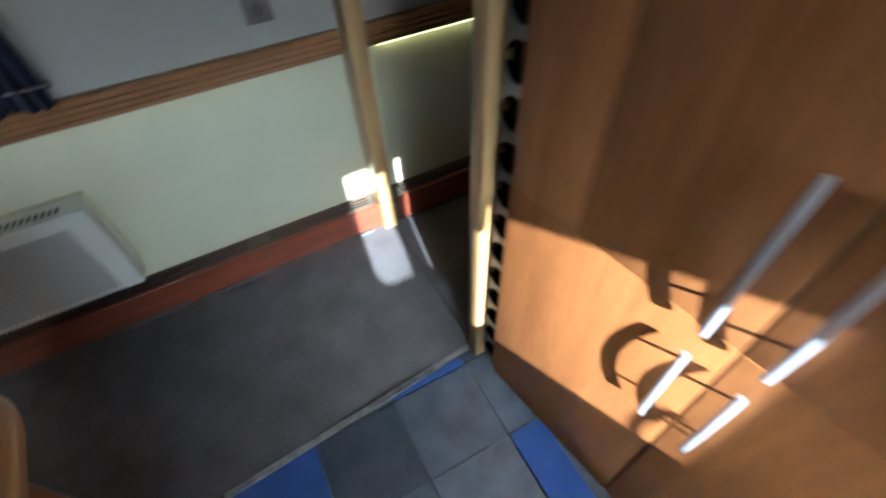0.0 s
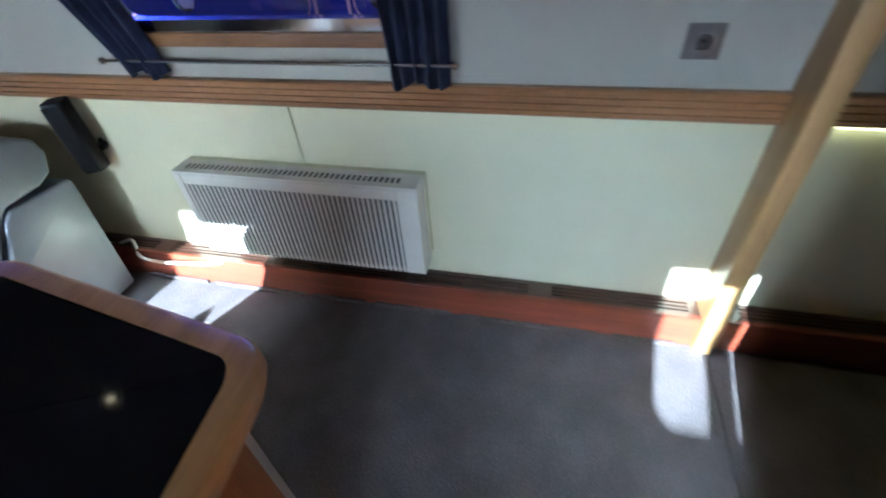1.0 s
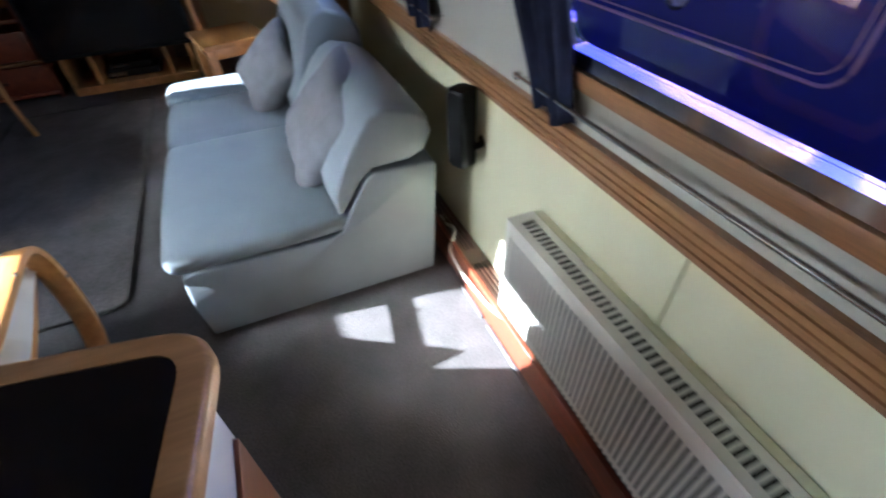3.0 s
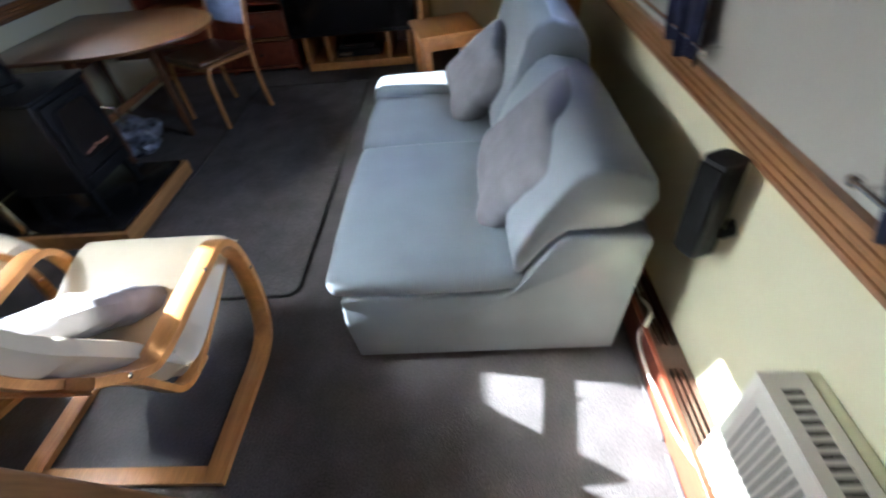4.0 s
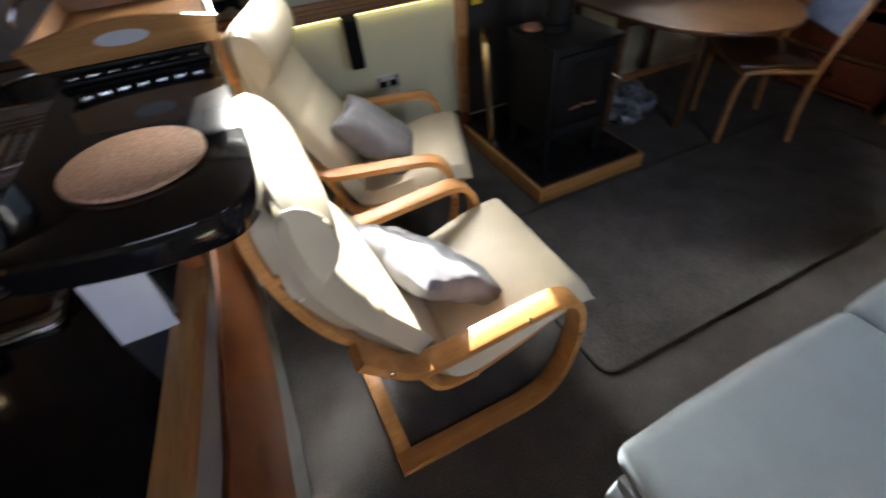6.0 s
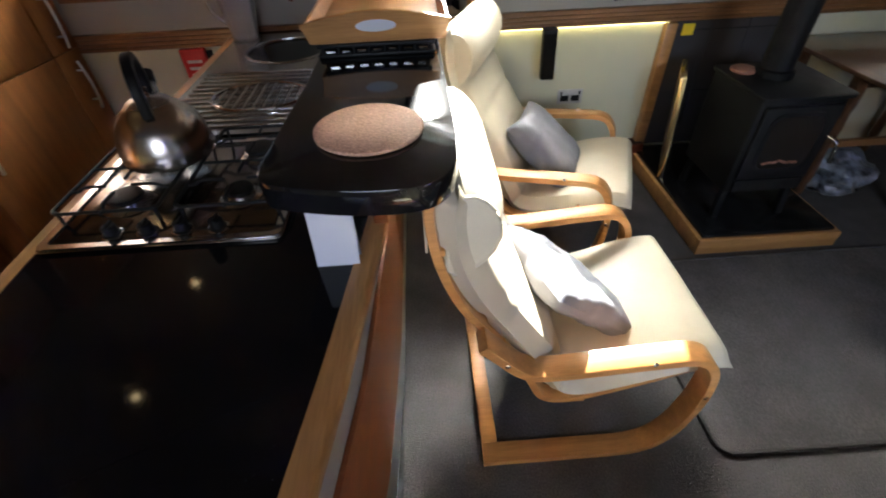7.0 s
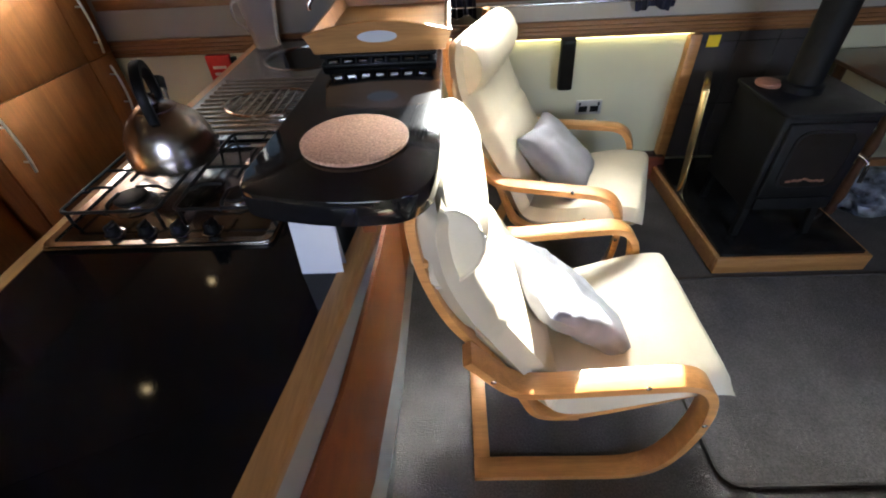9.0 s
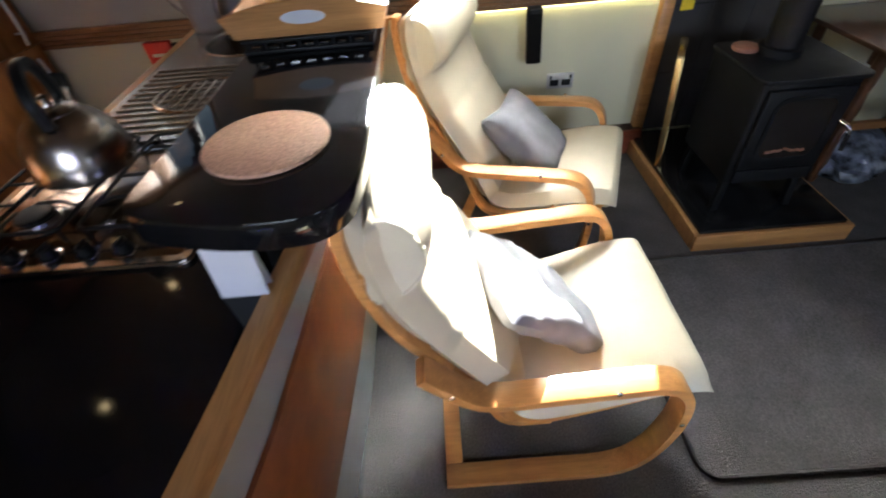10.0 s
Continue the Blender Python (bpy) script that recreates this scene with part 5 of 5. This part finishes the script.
def kettle():
    c = (-0.105, -2.02, WT + 0.063)
    t = thing("kettle", c, "brushed steel whistling kettle with a black handle", "kettle")
    bm = bmesh.new()
    prof = [(0.060, 0.0), (0.108, 0.001), (0.117, 0.008), (0.119, 0.022), (0.116, 0.05), (0.104, 0.092), (0.084, 0.124), (0.056, 0.146), (0.050, 0.148)]
    lathe(bm, prof, (0, 0, 0), 48)
    sub("body", bm, KETTLE, t)
    bm = bmesh.new()
    lathe(bm, [(0.052, 0.146), (0.053, 0.151), (0.040, 0.158), (0.014, 0.163), (0.010, 0.175), (0.013, 0.184), (0.006, 0.188)], (0, 0, 0), 32)
    sub("lid", bm, KETTLE, t)
    bm = tube(bmesh.new(), curve_points([(-0.085, 0.0, 0.105), (-0.115, 0.0, 0.135), (-0.135, 0.0, 0.158)], 5), [0.024, 0.0235, 0.023, 0.0225, 0.022, 0.0215, 0.021, 0.0205, 0.020, 0.020, 0.020], 18)
    spout = sub("spout", bm, KETTLE, t)
    sub("whistle", tube(bmesh.new(), [(-0.130, 0, 0.152), (-0.152, 0, 0.178)], 0.0225, 18), BLACK_PLASTIC, spout, "black whistle cap")
    bm = tube(bmesh.new(), curve_points([(-0.078, 0, 0.118), (-0.090, 0, 0.165), (-0.078, 0, 0.215), (-0.038, 0, 0.250), (0.010, 0, 0.256), (0.050, 0, 0.235), (0.073, 0, 0.195), (0.074, 0, 0.135)], 6), 0, flat=(0.012, 0.008))
    sub("handle", bm, BLACK_PLASTIC, t, "arched black handle")
    sub("handle_bracket", bbox(-0.080, -0.062, -0.012, 0.012, 0.118, 0.150, 0.002), CHROME, t)
    t.matrix_basis = pose(*c, 0, 0, 112)


kettle()


def sink():
    t = thing("sink", (0, 0, 0), "round stainless sink with ribbed drainer", "sink")
    x0, x1, y0, y1 = -0.46, 0.105, -3.36, -2.24
    bm = bmesh.new()
    cx, cy, r = -0.20, -3.09, 0.185
    # plate with a round opening
    ring = [(cx + r * math.cos(radians(a)), cy + r * math.sin(radians(a))) for a in range(0, 360, 10)]
    outer = []
    for a in range(0, 360, 10):
        ca, sa = math.cos(radians(a)), math.sin(radians(a))
        k = min((((x1 if ca > 0 else x0) - cx) / ca) if abs(ca) > 1e-6 else 9, (((y1 if sa > 0 else y0) - cy) / sa) if abs(sa) > 1e-6 else 9)
        outer.append((cx + k * ca, cy + k * sa))
    z = WT + 0.006
    A, B = [bm.verts.new((x, y, z)) for x, y in ring], [bm.verts.new((x, y, z)) for x, y in outer]
    C = [bm.verts.new((x, y, WT + 0.0005)) for x, y in outer]
    n = len(A)
    for i in range(n):
        j = (i + 1) % n
        bm.faces.new((A[i], A[j], B[j], B[i]))
        bm.faces.new((B[i], B[j], C[j], C[i]))
    bmesh.ops.recalc_face_normals(bm, faces=bm.faces)
    sub("plate", bm, STEEL, t)
    bm = bmesh.new()
    rings = [[bm.verts.new((cx + q * math.cos(radians(a)), cy + q * math.sin(radians(a)), zz)) for a in range(0, 360, 10)] for q, zz in ((r + 0.012, z + 0.001), (r + 0.004, z + 0.006), (r - 0.004, z + 0.002), (r - 0.010, z - 0.05), (r - 0.02, z - 0.12), (r - 0.06, z - 0.135), (0.03, z - 0.138))]
    for a, b in zip(rings, rings[1:]):
        for i in range(n):
            bm.faces.new((a[i], a[(i + 1) % n], b[(i + 1) % n], b[i]))
    bm.faces.new(rings[-1])
    bmesh.ops.recalc_face_normals(bm, faces=bm.faces)
    bowl = sub("bowl", bm, STEEL, t, "deep round steel bowl")
    bm = bmesh.new()
    lathe(bm, [(0.028, 0), (0.026, 0.004), (0.010, 0.002)], (cx, cy, z - 0.1375), 18)
    sub("plug_hole", bm, CHROME, bowl)
    for k in range(13):
        y = -2.29 - 0.042 * k
        sub("drainer_rib", tube(bmesh.new(), [(x0 + 0.03, y, z + 0.001), (x1 - 0.03, y, z + 0.001)], 0.006, 8), STEEL, t)


sink()


def drying_rack():
    """An oval wire plate rack over the drainer."""
    t = thing("wire_trivet", (-0.22, -2.50, WT + 0.0135), "oval chromed wire rack lying on the drainer", "rack")
    bm = tube(bmesh.new(), [(0.17 * math.cos(radians(a)), 0.13 * math.sin(radians(a)), 0.012) for a in range(0, 360, 12)], 0.006, 8, closed=True)
    sub("rim", bm, CHROME, t)
    for k in range(9):
        x = -0.14 + 0.035 * k
        h = 0.13 * math.sqrt(1 - (x / 0.17) ** 2)
        sub("wire", tube(bmesh.new(), [(x, -h, 0.012), (x, h, 0.012)], 0.003, 6), CHROME, t)
    for a in (40, 140, 220, 320):
        sub("foot", tube(bmesh.new(), [(0.16 * math.cos(radians(a)), 0.12 * math.sin(radians(a)), 0.012), (0.16 * math.cos(radians(a)), 0.12 * math.sin(radians(a)), 0.0)], 0.005, 8), CHROME, t)


drying_rack()


def tap():
    t = thing("tap", (-0.40, -3.19, WT + 0.006), "chrome swan-neck mixer tap beside the sink", "tap")
    bm = bmesh.new()
    lathe(bm, [(0.028, 0), (0.028, 0.006), (0.020, 0.012), (0.018, 0.09), (0.014, 0.10)], (0, 0, 0), 22)
    sub("body", bm, CHROME, t)
    sub("spout", tube(bmesh.new(), curve_points([(0, 0, 0.09), (0, 0, 0.20), (0.03, 0.01, 0.26), (0.09, 0.04, 0.27), (0.14, 0.06, 0.22), (0.145, 0.062, 0.19)], 6), 0.011, 12), CHROME, t)
    sub("lever", tube(bmesh.new(), [(0.0, 0.0, 0.085), (-0.03, 0.05, 0.12)], 0.006, 10), CHROME, t)


tap()


def glass_jug():
    t = thing("glass_jug", (0.045, -3.30, WT + 0.006), "tall smoky translucent jug standing by the galley window", "jug")
    bm = bmesh.new()
    lathe(bm, [(0.062, 0), (0.066, 0.006), (0.068, 0.05), (0.082, 0.16), (0.094, 0.25), (0.091, 0.25), (0.079, 0.16), (0.064, 0.05), (0.060, 0.012)], (0, 0, 0), 36)
    sub("body", bm, JUG_GLASS, t)
    sub("handle", tube(bmesh.new(), curve_points([(0.080, 0, 0.21), (0.125, 0, 0.20), (0.13, 0, 0.13), (0.073, 0, 0.07)], 6), 0.008, 10), JUG_GLASS, t)


glass_jug()


def tray():
    """A wooden tray with raised ends, each with an oval cut-out, standing on the bar."""
    t = thing("wooden_tray", (-0.695, -2.47, 1.186), "honey wood serving tray with oval hand holes", "tray")
    w, d = 0.185, 0.27
    sub("base_board", bbox(-w, w, -d, d, 0.0, 0.008, 0.001, 1), PINE, t)
    for s in (1, -1):
        out = [(-w - 0.022, 0.055)] + [(-w - 0.022 + (2 * w + 0.044) * k / 10, 0.055 + 0.032 * math.sin(math.pi * k / 10)) for k in range(1, 10)] + [(w + 0.022, 0.055), (w, 0.0), (-w, 0.0)]
        bm = prism(out, "y", s * d - 0.005, s * d + 0.005)
        bm.transform(Matrix.Translation((0, s * d, 0)) @ pose(0, 0, 0, -12 * s, 0, 0) @ Matrix.Translation((0, -s * d, 0)))
        e = sub("end_board", bevel(bm, 0.002, 1), PINE, t)
        hole = [(0.055 * math.cos(radians(a)), 0.046 + 0.016 * math.sin(radians(a))) for a in range(0, 360, 15)]
        bm = prism(hole, "y", s * d + s * 0.005 - 0.001, s * d + s * 0.0065)
        bm.transform(Matrix.Translation((0, s * d, 0)) @ pose(0, 0, 0, -12 * s, 0, 0) @ Matrix.Translation((0, -s * d, 0)))
        sub("hand_hole", bm, PAPER, e, "pale oval hand hole")
        bm = box(bmesh.new(), s * w - 0.005, s * w + 0.005, -d, d, 0.0, 0.05)
        bm.transform(Matrix.Translation((s * w, 0, 0)) @ pose(0, 0, 0, 0, 16 * s, 0) @ Matrix.Translation((-s * w, 0, 0)))
        sub("side_board", bevel(bm, 0.002, 1), PINE, t)
    bm = tube(bmesh.new(), curve_points([(-0.075, -d + 0.02, 0.095), (-0.05, -d + 0.03, 0.115), (0.0, -d + 0.03, 0.108), (0.05, -d + 0.03, 0.118), (0.08, -d + 0.02, 0.100)], 5), [0.012 + 0.006 * math.sin(k * 1.3) ** 2 for k in range(21)], 10)
    sub("carved_grip", bm, STONE_CARVED, t, "carved dark grip")


tray()


def cutlery_stand():
    """The low black wire stand with a row of loops under the tray."""
    t = thing("wire_stand", (-0.69, -2.44, 1.15), "low black stand with a row of bright loops under the tray", "stand")
    sub("base", bbox(-0.165, 0.165, -0.245, 0.255, 0.0, 0.010, 0.003), BLACK_PLASTIC, t)
    sub("top_bar", bbox(-0.165, 0.165, 0.235, 0.255, 0.026, 0.0355, 0.003), BLACK_PLASTIC, t)
    sub("top_bar", bbox(-0.165, 0.165, -0.245, -0.225, 0.026, 0.0355, 0.003), BLACK_PLASTIC, t)
    for k in range(8):
        x = -0.15 + 0.043 * k
        sub("loop", tube(bmesh.new(), [(x, 0.246, 0.010), (x, 0.246, 0.026)], 0.004, 8), BLACK_PLASTIC, t)
    for k in range(7):
        x = -0.13 + 0.043 * k
        sub("clip", bbox(x - 0.012, x + 0.012, 0.250, 0.258, 0.014, 0.020, 0.001, 1), CHROME, t)
    for x in (-0.155, 0.155):
        sub("post", bbox(x - 0.006, x + 0.006, -0.24, -0.228, 0.01, 0.026, 0.001, 1), BLACK_PLASTIC, t)


cutlery_stand()
_bm = bmesh.new()
lathe(_bm, [(0.106, 0), (0.112, 0.003), (0.112, 0.009), (0.107, 0.012)], (0, 0, 0), 56)
_bm.transform(pose(-0.694, -1.727, 1.1503))
tagged(part("cork_mat", _bm, CORK), "round cork table mat lying on the granite bar", "mat")


def card():
    t = thing("folded_card", (0, 0, 0), "white folded card standing on the granite below the bar", "card")
    for dy in (0.0, -0.030):
        bm = bmesh.new()
        box(bm, -0.650, -0.558, -1.585 + dy - 0.0006, -1.585 + dy + 0.0006, WT + 0.0005, WT + 0.150)
        for v in bm.verts:
            v.co.y += (-0.015 if dy == 0 else 0.015) * (v.co.z - WT) / 0.15
        sub("leaf", bm, PAPER, t)


card()


def fire_blanket():
    t = thing("fire_blanket", (0, 0, 0), "red fire blanket pouch hung on the cream panel", "fire blanket")
    x0, x1, z0, z1 = 0.33, 0.465, 0.60, 0.845
    sub("pouch", bbox(x0, x1, WALL_B, WALL_B + 0.035, z0, z1, 0.008, 3), RED, t)
    for k in range(3):
        sub("print_bar", bbox(x0 + 0.03, x1 - 0.03, WALL_B + 0.035, WALL_B + 0.0362, z1 - 0.07 - 0.035 * k, z1 - 0.055 - 0.035 * k, 0.0004, 1), WHITE_PLASTIC, t, "pale printed bar")
    sub("pull_tape", bbox(x0 - 0.03, x0 - 0.002, WALL_B, WALL_B + 0.03, 0.76, 0.83, 0.004), BLACK_PLASTIC, t)


fire_blanket()


# ---- galley: tall cupboards, wine rack, tiles and lamps ----
ROW_FAR = Matrix.Translation((0.962, -3.35, 0)) @ pose(0, 0, 0, 0, 0, -6.2) @ Matrix.Translation((-BULK, 3.35, 0))
ROW_MID = Matrix.Translation((0.05, 0, 0))
ROW_NEAR = Matrix.Translation((1.075, -0.95, 0)) @ pose(0, 0, 0, 0, 0, 9.7) @ Matrix.Translation((-BULK, 0.95, 0))


def tall_cupboard(row, y0, y1, split, hand_y, lower, upper, deep, label, upper_seam=None):
    """One tall unit of a row, facing the peninsula: a lower and one or two upper doors, a bowed bar on each."""
    t = thing("tall_cupboard", (0, 0, 0), label, "cupboard", "tall galley cupboards")
    x = BULK
    sub("body", bbox(x + 0.02, x + deep, y0 + 0.001, y1 - 0.001, 0.0, TOP - 0.004, 0.002), CHERRY_Z, t)
    leaves = [(y0, y1, 0.10, split, lower)]
    if upper_seam is None:
        leaves.append((y0, y1, split, TOP - 0.03, upper))
    else:
        leaves += [(y0, upper_seam, split, TOP - 0.03, upper), (upper_seam, y1, split, TOP - 0.03, None)]
    for ya, yb, a, b, grip in leaves:
        d = sub("door", bbox(x, x + 0.0195, ya + 0.0015, yb - 0.0015, a + 0.0015, b - 0.0015, 0.002), CHERRY_Z, t)
        if grip:
            sub("handle", bow_handle(x, hand_y, (grip[0] + grip[1]) / 2, grip[1] - grip[0], out=0.040, radius=0.0066), HANDLE_STEEL, d, "long bowed satin steel handle")
    sub("plinth", bbox(x + 0.035, x + 0.05, y0 + 0.002, y1 - 0.002, 0.0, 0.098, 0.001, 1), SHADE_AND_CLOTH, t)
    t.matrix_basis = row
    return t


tall_cupboard(ROW_NEAR, -1.560, -1.035, 0.960, -1.505, (0.64, 0.905), (0.975, 1.30), 0.36, "sunlit cherry-veneered tall cupboard beside the wine rack", -1.225)
tall_cupboard(ROW_NEAR, -2.13, -1.562, 0.960, -1.605, (0.64, 0.905), (0.975, 1.30), 0.36, "wide cherry-veneered tall cupboard with chrome bars")
tall_cupboard(ROW_MID, -2.56, -2.132, 0.89, -2.15, (0.60, 0.865), (0.93, 1.20), 0.54, "cherry-veneered tall cupboard in the galley's shade")
tall_cupboard(ROW_FAR, -3.235, -2.562, 0.89, -2.64, (0.60, 0.865), (0.93, 1.20), 0.54, "cherry-veneered tall fridge cupboard with bowed handles")
tall_cupboard(ROW_FAR, -3.415, -3.237, 0.89, -3.33, (0.60, 0.845), (0.91, 1.18), 0.54, "narrow cherry-veneered tall cupboard against the cabin side")


def wine_rack():
    """A narrow upright board with one column of round bottle holes."""
    t = thing("wine_rack", (0, 0, 0), "narrow grey wine rack with one column of round holes", "wine rack")
    x, y0, y1 = BULK + 0.040, -1.033, -0.947
    bm = bmesh.new()
    step, r = 0.112, 0.038
    cy = (y0 + y1) / 2
    z = 0.03
    while z + step < TOP - 0.02:
        cz = z + step / 2
        ring = [(cy + r * math.cos(radians(a)), cz + r * 1.12 * math.sin(radians(a))) for a in range(0, 360, 15)]
        edge = []
        for a in range(0, 360, 15):
            ca, sa = math.cos(radians(a)), math.sin(radians(a))
            k = min((y1 - cy) / abs(ca) if abs(ca) > 1e-6 else 9, step / 2 / abs(sa) if abs(sa) > 1e-6 else 9)
            edge.append((cy + k * ca, cz + k * sa))
        A, B = [bm.verts.new((x, *p)) for p in ring], [bm.verts.new((x, *p)) for p in edge]
        # hole walls and the box behind are blackened in place of inner shade
        tb = bmesh.new()
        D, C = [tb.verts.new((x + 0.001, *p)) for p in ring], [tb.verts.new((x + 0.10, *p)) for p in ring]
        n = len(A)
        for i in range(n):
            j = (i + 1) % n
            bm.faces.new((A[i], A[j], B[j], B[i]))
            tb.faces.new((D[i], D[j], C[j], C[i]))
        sub("bottle_hole", tb, SHADE_AND_CLOTH, t)
        z += step
    bmesh.ops.remove_doubles(bm, verts=bm.verts[:], dist=0.0005)
    bmesh.ops.recalc_face_normals(bm, faces=bm.faces)
    sub("front_board", bm, RACK_GREY, t, "pale grey board with round holes")
    sub("inner_box", bbox(x + 0.10, x + 0.20, y0, y1, 0.0, TOP - 0.01, 0.001, 1), SHADE_AND_CLOTH, t)
    t.matrix_basis = ROW_NEAR


wine_rack()
setting("wall_cupboard_back", box(bmesh.new(), BULK + 0.62, BULK + 0.68, WALL_B, -0.885, 0, TOP), CREAM, "plain partition behind the tall cupboards", "wall")
setting("wall_passage_side", box(bmesh.new(), BULK + 0.006, BULK + 0.62, -0.925, -0.885, 0, TOP), CHERRY_Z, "cherry-veneered side of the cupboards along the passage", "wall")


def spot(x, y):
    t = thing("ceiling_spot", (x, y, TOP), "small recessed ceiling spot with a warm bulb", "ceiling light", "ceiling spots")
    bm = bmesh.new()
    lathe(bm, [(0.024, -0.004), (0.040, -0.005), (0.042, 0.0), (0.020, 0.0)], (0, 0, 0), 24)
    sub("bezel", bm, CHROME, t)
    bm = bmesh.new()
    lathe(bm, [(0.006, -0.010), (0.013, -0.0085), (0.017, -0.006), (0.017, -0.0045)], (0, 0, 0), 18)
    sub("bulb", bm, BULB, t, "lit warm bulb")


for _x, _y in ((0.54, -2.72), (0.555, -2.01), (0.57, -1.30), (-1.245, -0.65), (-2.3, -0.65), (-3.35, -0.65), (-1.35, -2.6), (-3.3, -2.6)):
    spot(_x, _y)

# ---- outside: the boat alongside ----
def boat_alongside():
    t = thing("moored_boat", (0, 0, 0), "glossy blue painted boat side with lined panels moored alongside", "boat")
    sub("cabin_side", bbox(-14, 12, 1.25, 1.33, 0.2, 2.25, 0.03, 3), HULL, t)
    for x, wide in ((-4.6, 1.75), (-2.65, 1.75), (-0.70, 1.75), (1.25, 1.75)):
        for d, w in ((0.0, 0.008), (0.035, 0.004)):
            pts = [(px, 1.246, pz) for px, pz in rounded(x + d, x + wide - d, 0.76 + d, 1.75 - d, 0.10, 6)]
            sub("coach_line", tube(bmesh.new(), pts, w, 6, closed=True), HULL_LINE, t, "thin pinkish coach line")
    sub("hand_rail", tube(bmesh.new(), [(-14, 1.30, 2.30), (12, 1.30, 2.30)], 0.02, 8), HULL_LINE, t)
    for x in (-1.75, -0.50, 0.75):
        bm = bmesh.new()
        lathe(bm, [(0.075, 0.0), (0.075, 0.012), (0.058, 0.018), (0.058, 0.006), (0.0, 0.006)], (0, 0, 0), 30)
        bm.transform(pose(x, 1.25, 0.93, 90, 0, 0))
        sub("porthole", bm, CHROME, t, "round bright porthole")
    sub("hull", bbox(-14, 12, 1.15, 1.5, -0.6, 0.2, 0.02, 2), BLACK_IRON, t)


boat_alongside()
setting("water", box(bmesh.new(), -300, 300, -300, 300, -0.75, -0.55), WATER, "still dark canal water around the boats", "water", smooth=False)

# ---- galley tiles, each piece by itself ----
_tiles = bpy.data.objects["floor"]


def edge_y(x):
    """The slanting line of the threshold strip."""
    return -0.979 + (x - 0.10) * 0.0874


for _i in range(4):
    for _j in range(9):
        _x0, _y1 = 0.112 + 0.305 * _i, -0.955 - 0.305 * (_j - 1)
        _x1, _y0 = min(_x0 + 0.300, BULK + 0.03), _y1 - 0.300
        if _x1 - _x0 < 0.05:
            continue
        _bm = box(bmesh.new(), _x0, _x1, _y0, _y1, -0.012, 0.0)
        for _v in _bm.verts:
            _v.co.y = min(_v.co.y, edge_y(_v.co.x))
        if _y0 > edge_y(_x1) - 0.02:
            continue
        _o = part("tile", bevel(_bm, 0.002, 1), TILE_BLUE if (_i + 2 * _j) % 5 == 2 else TILE)
        _o.parent = _tiles
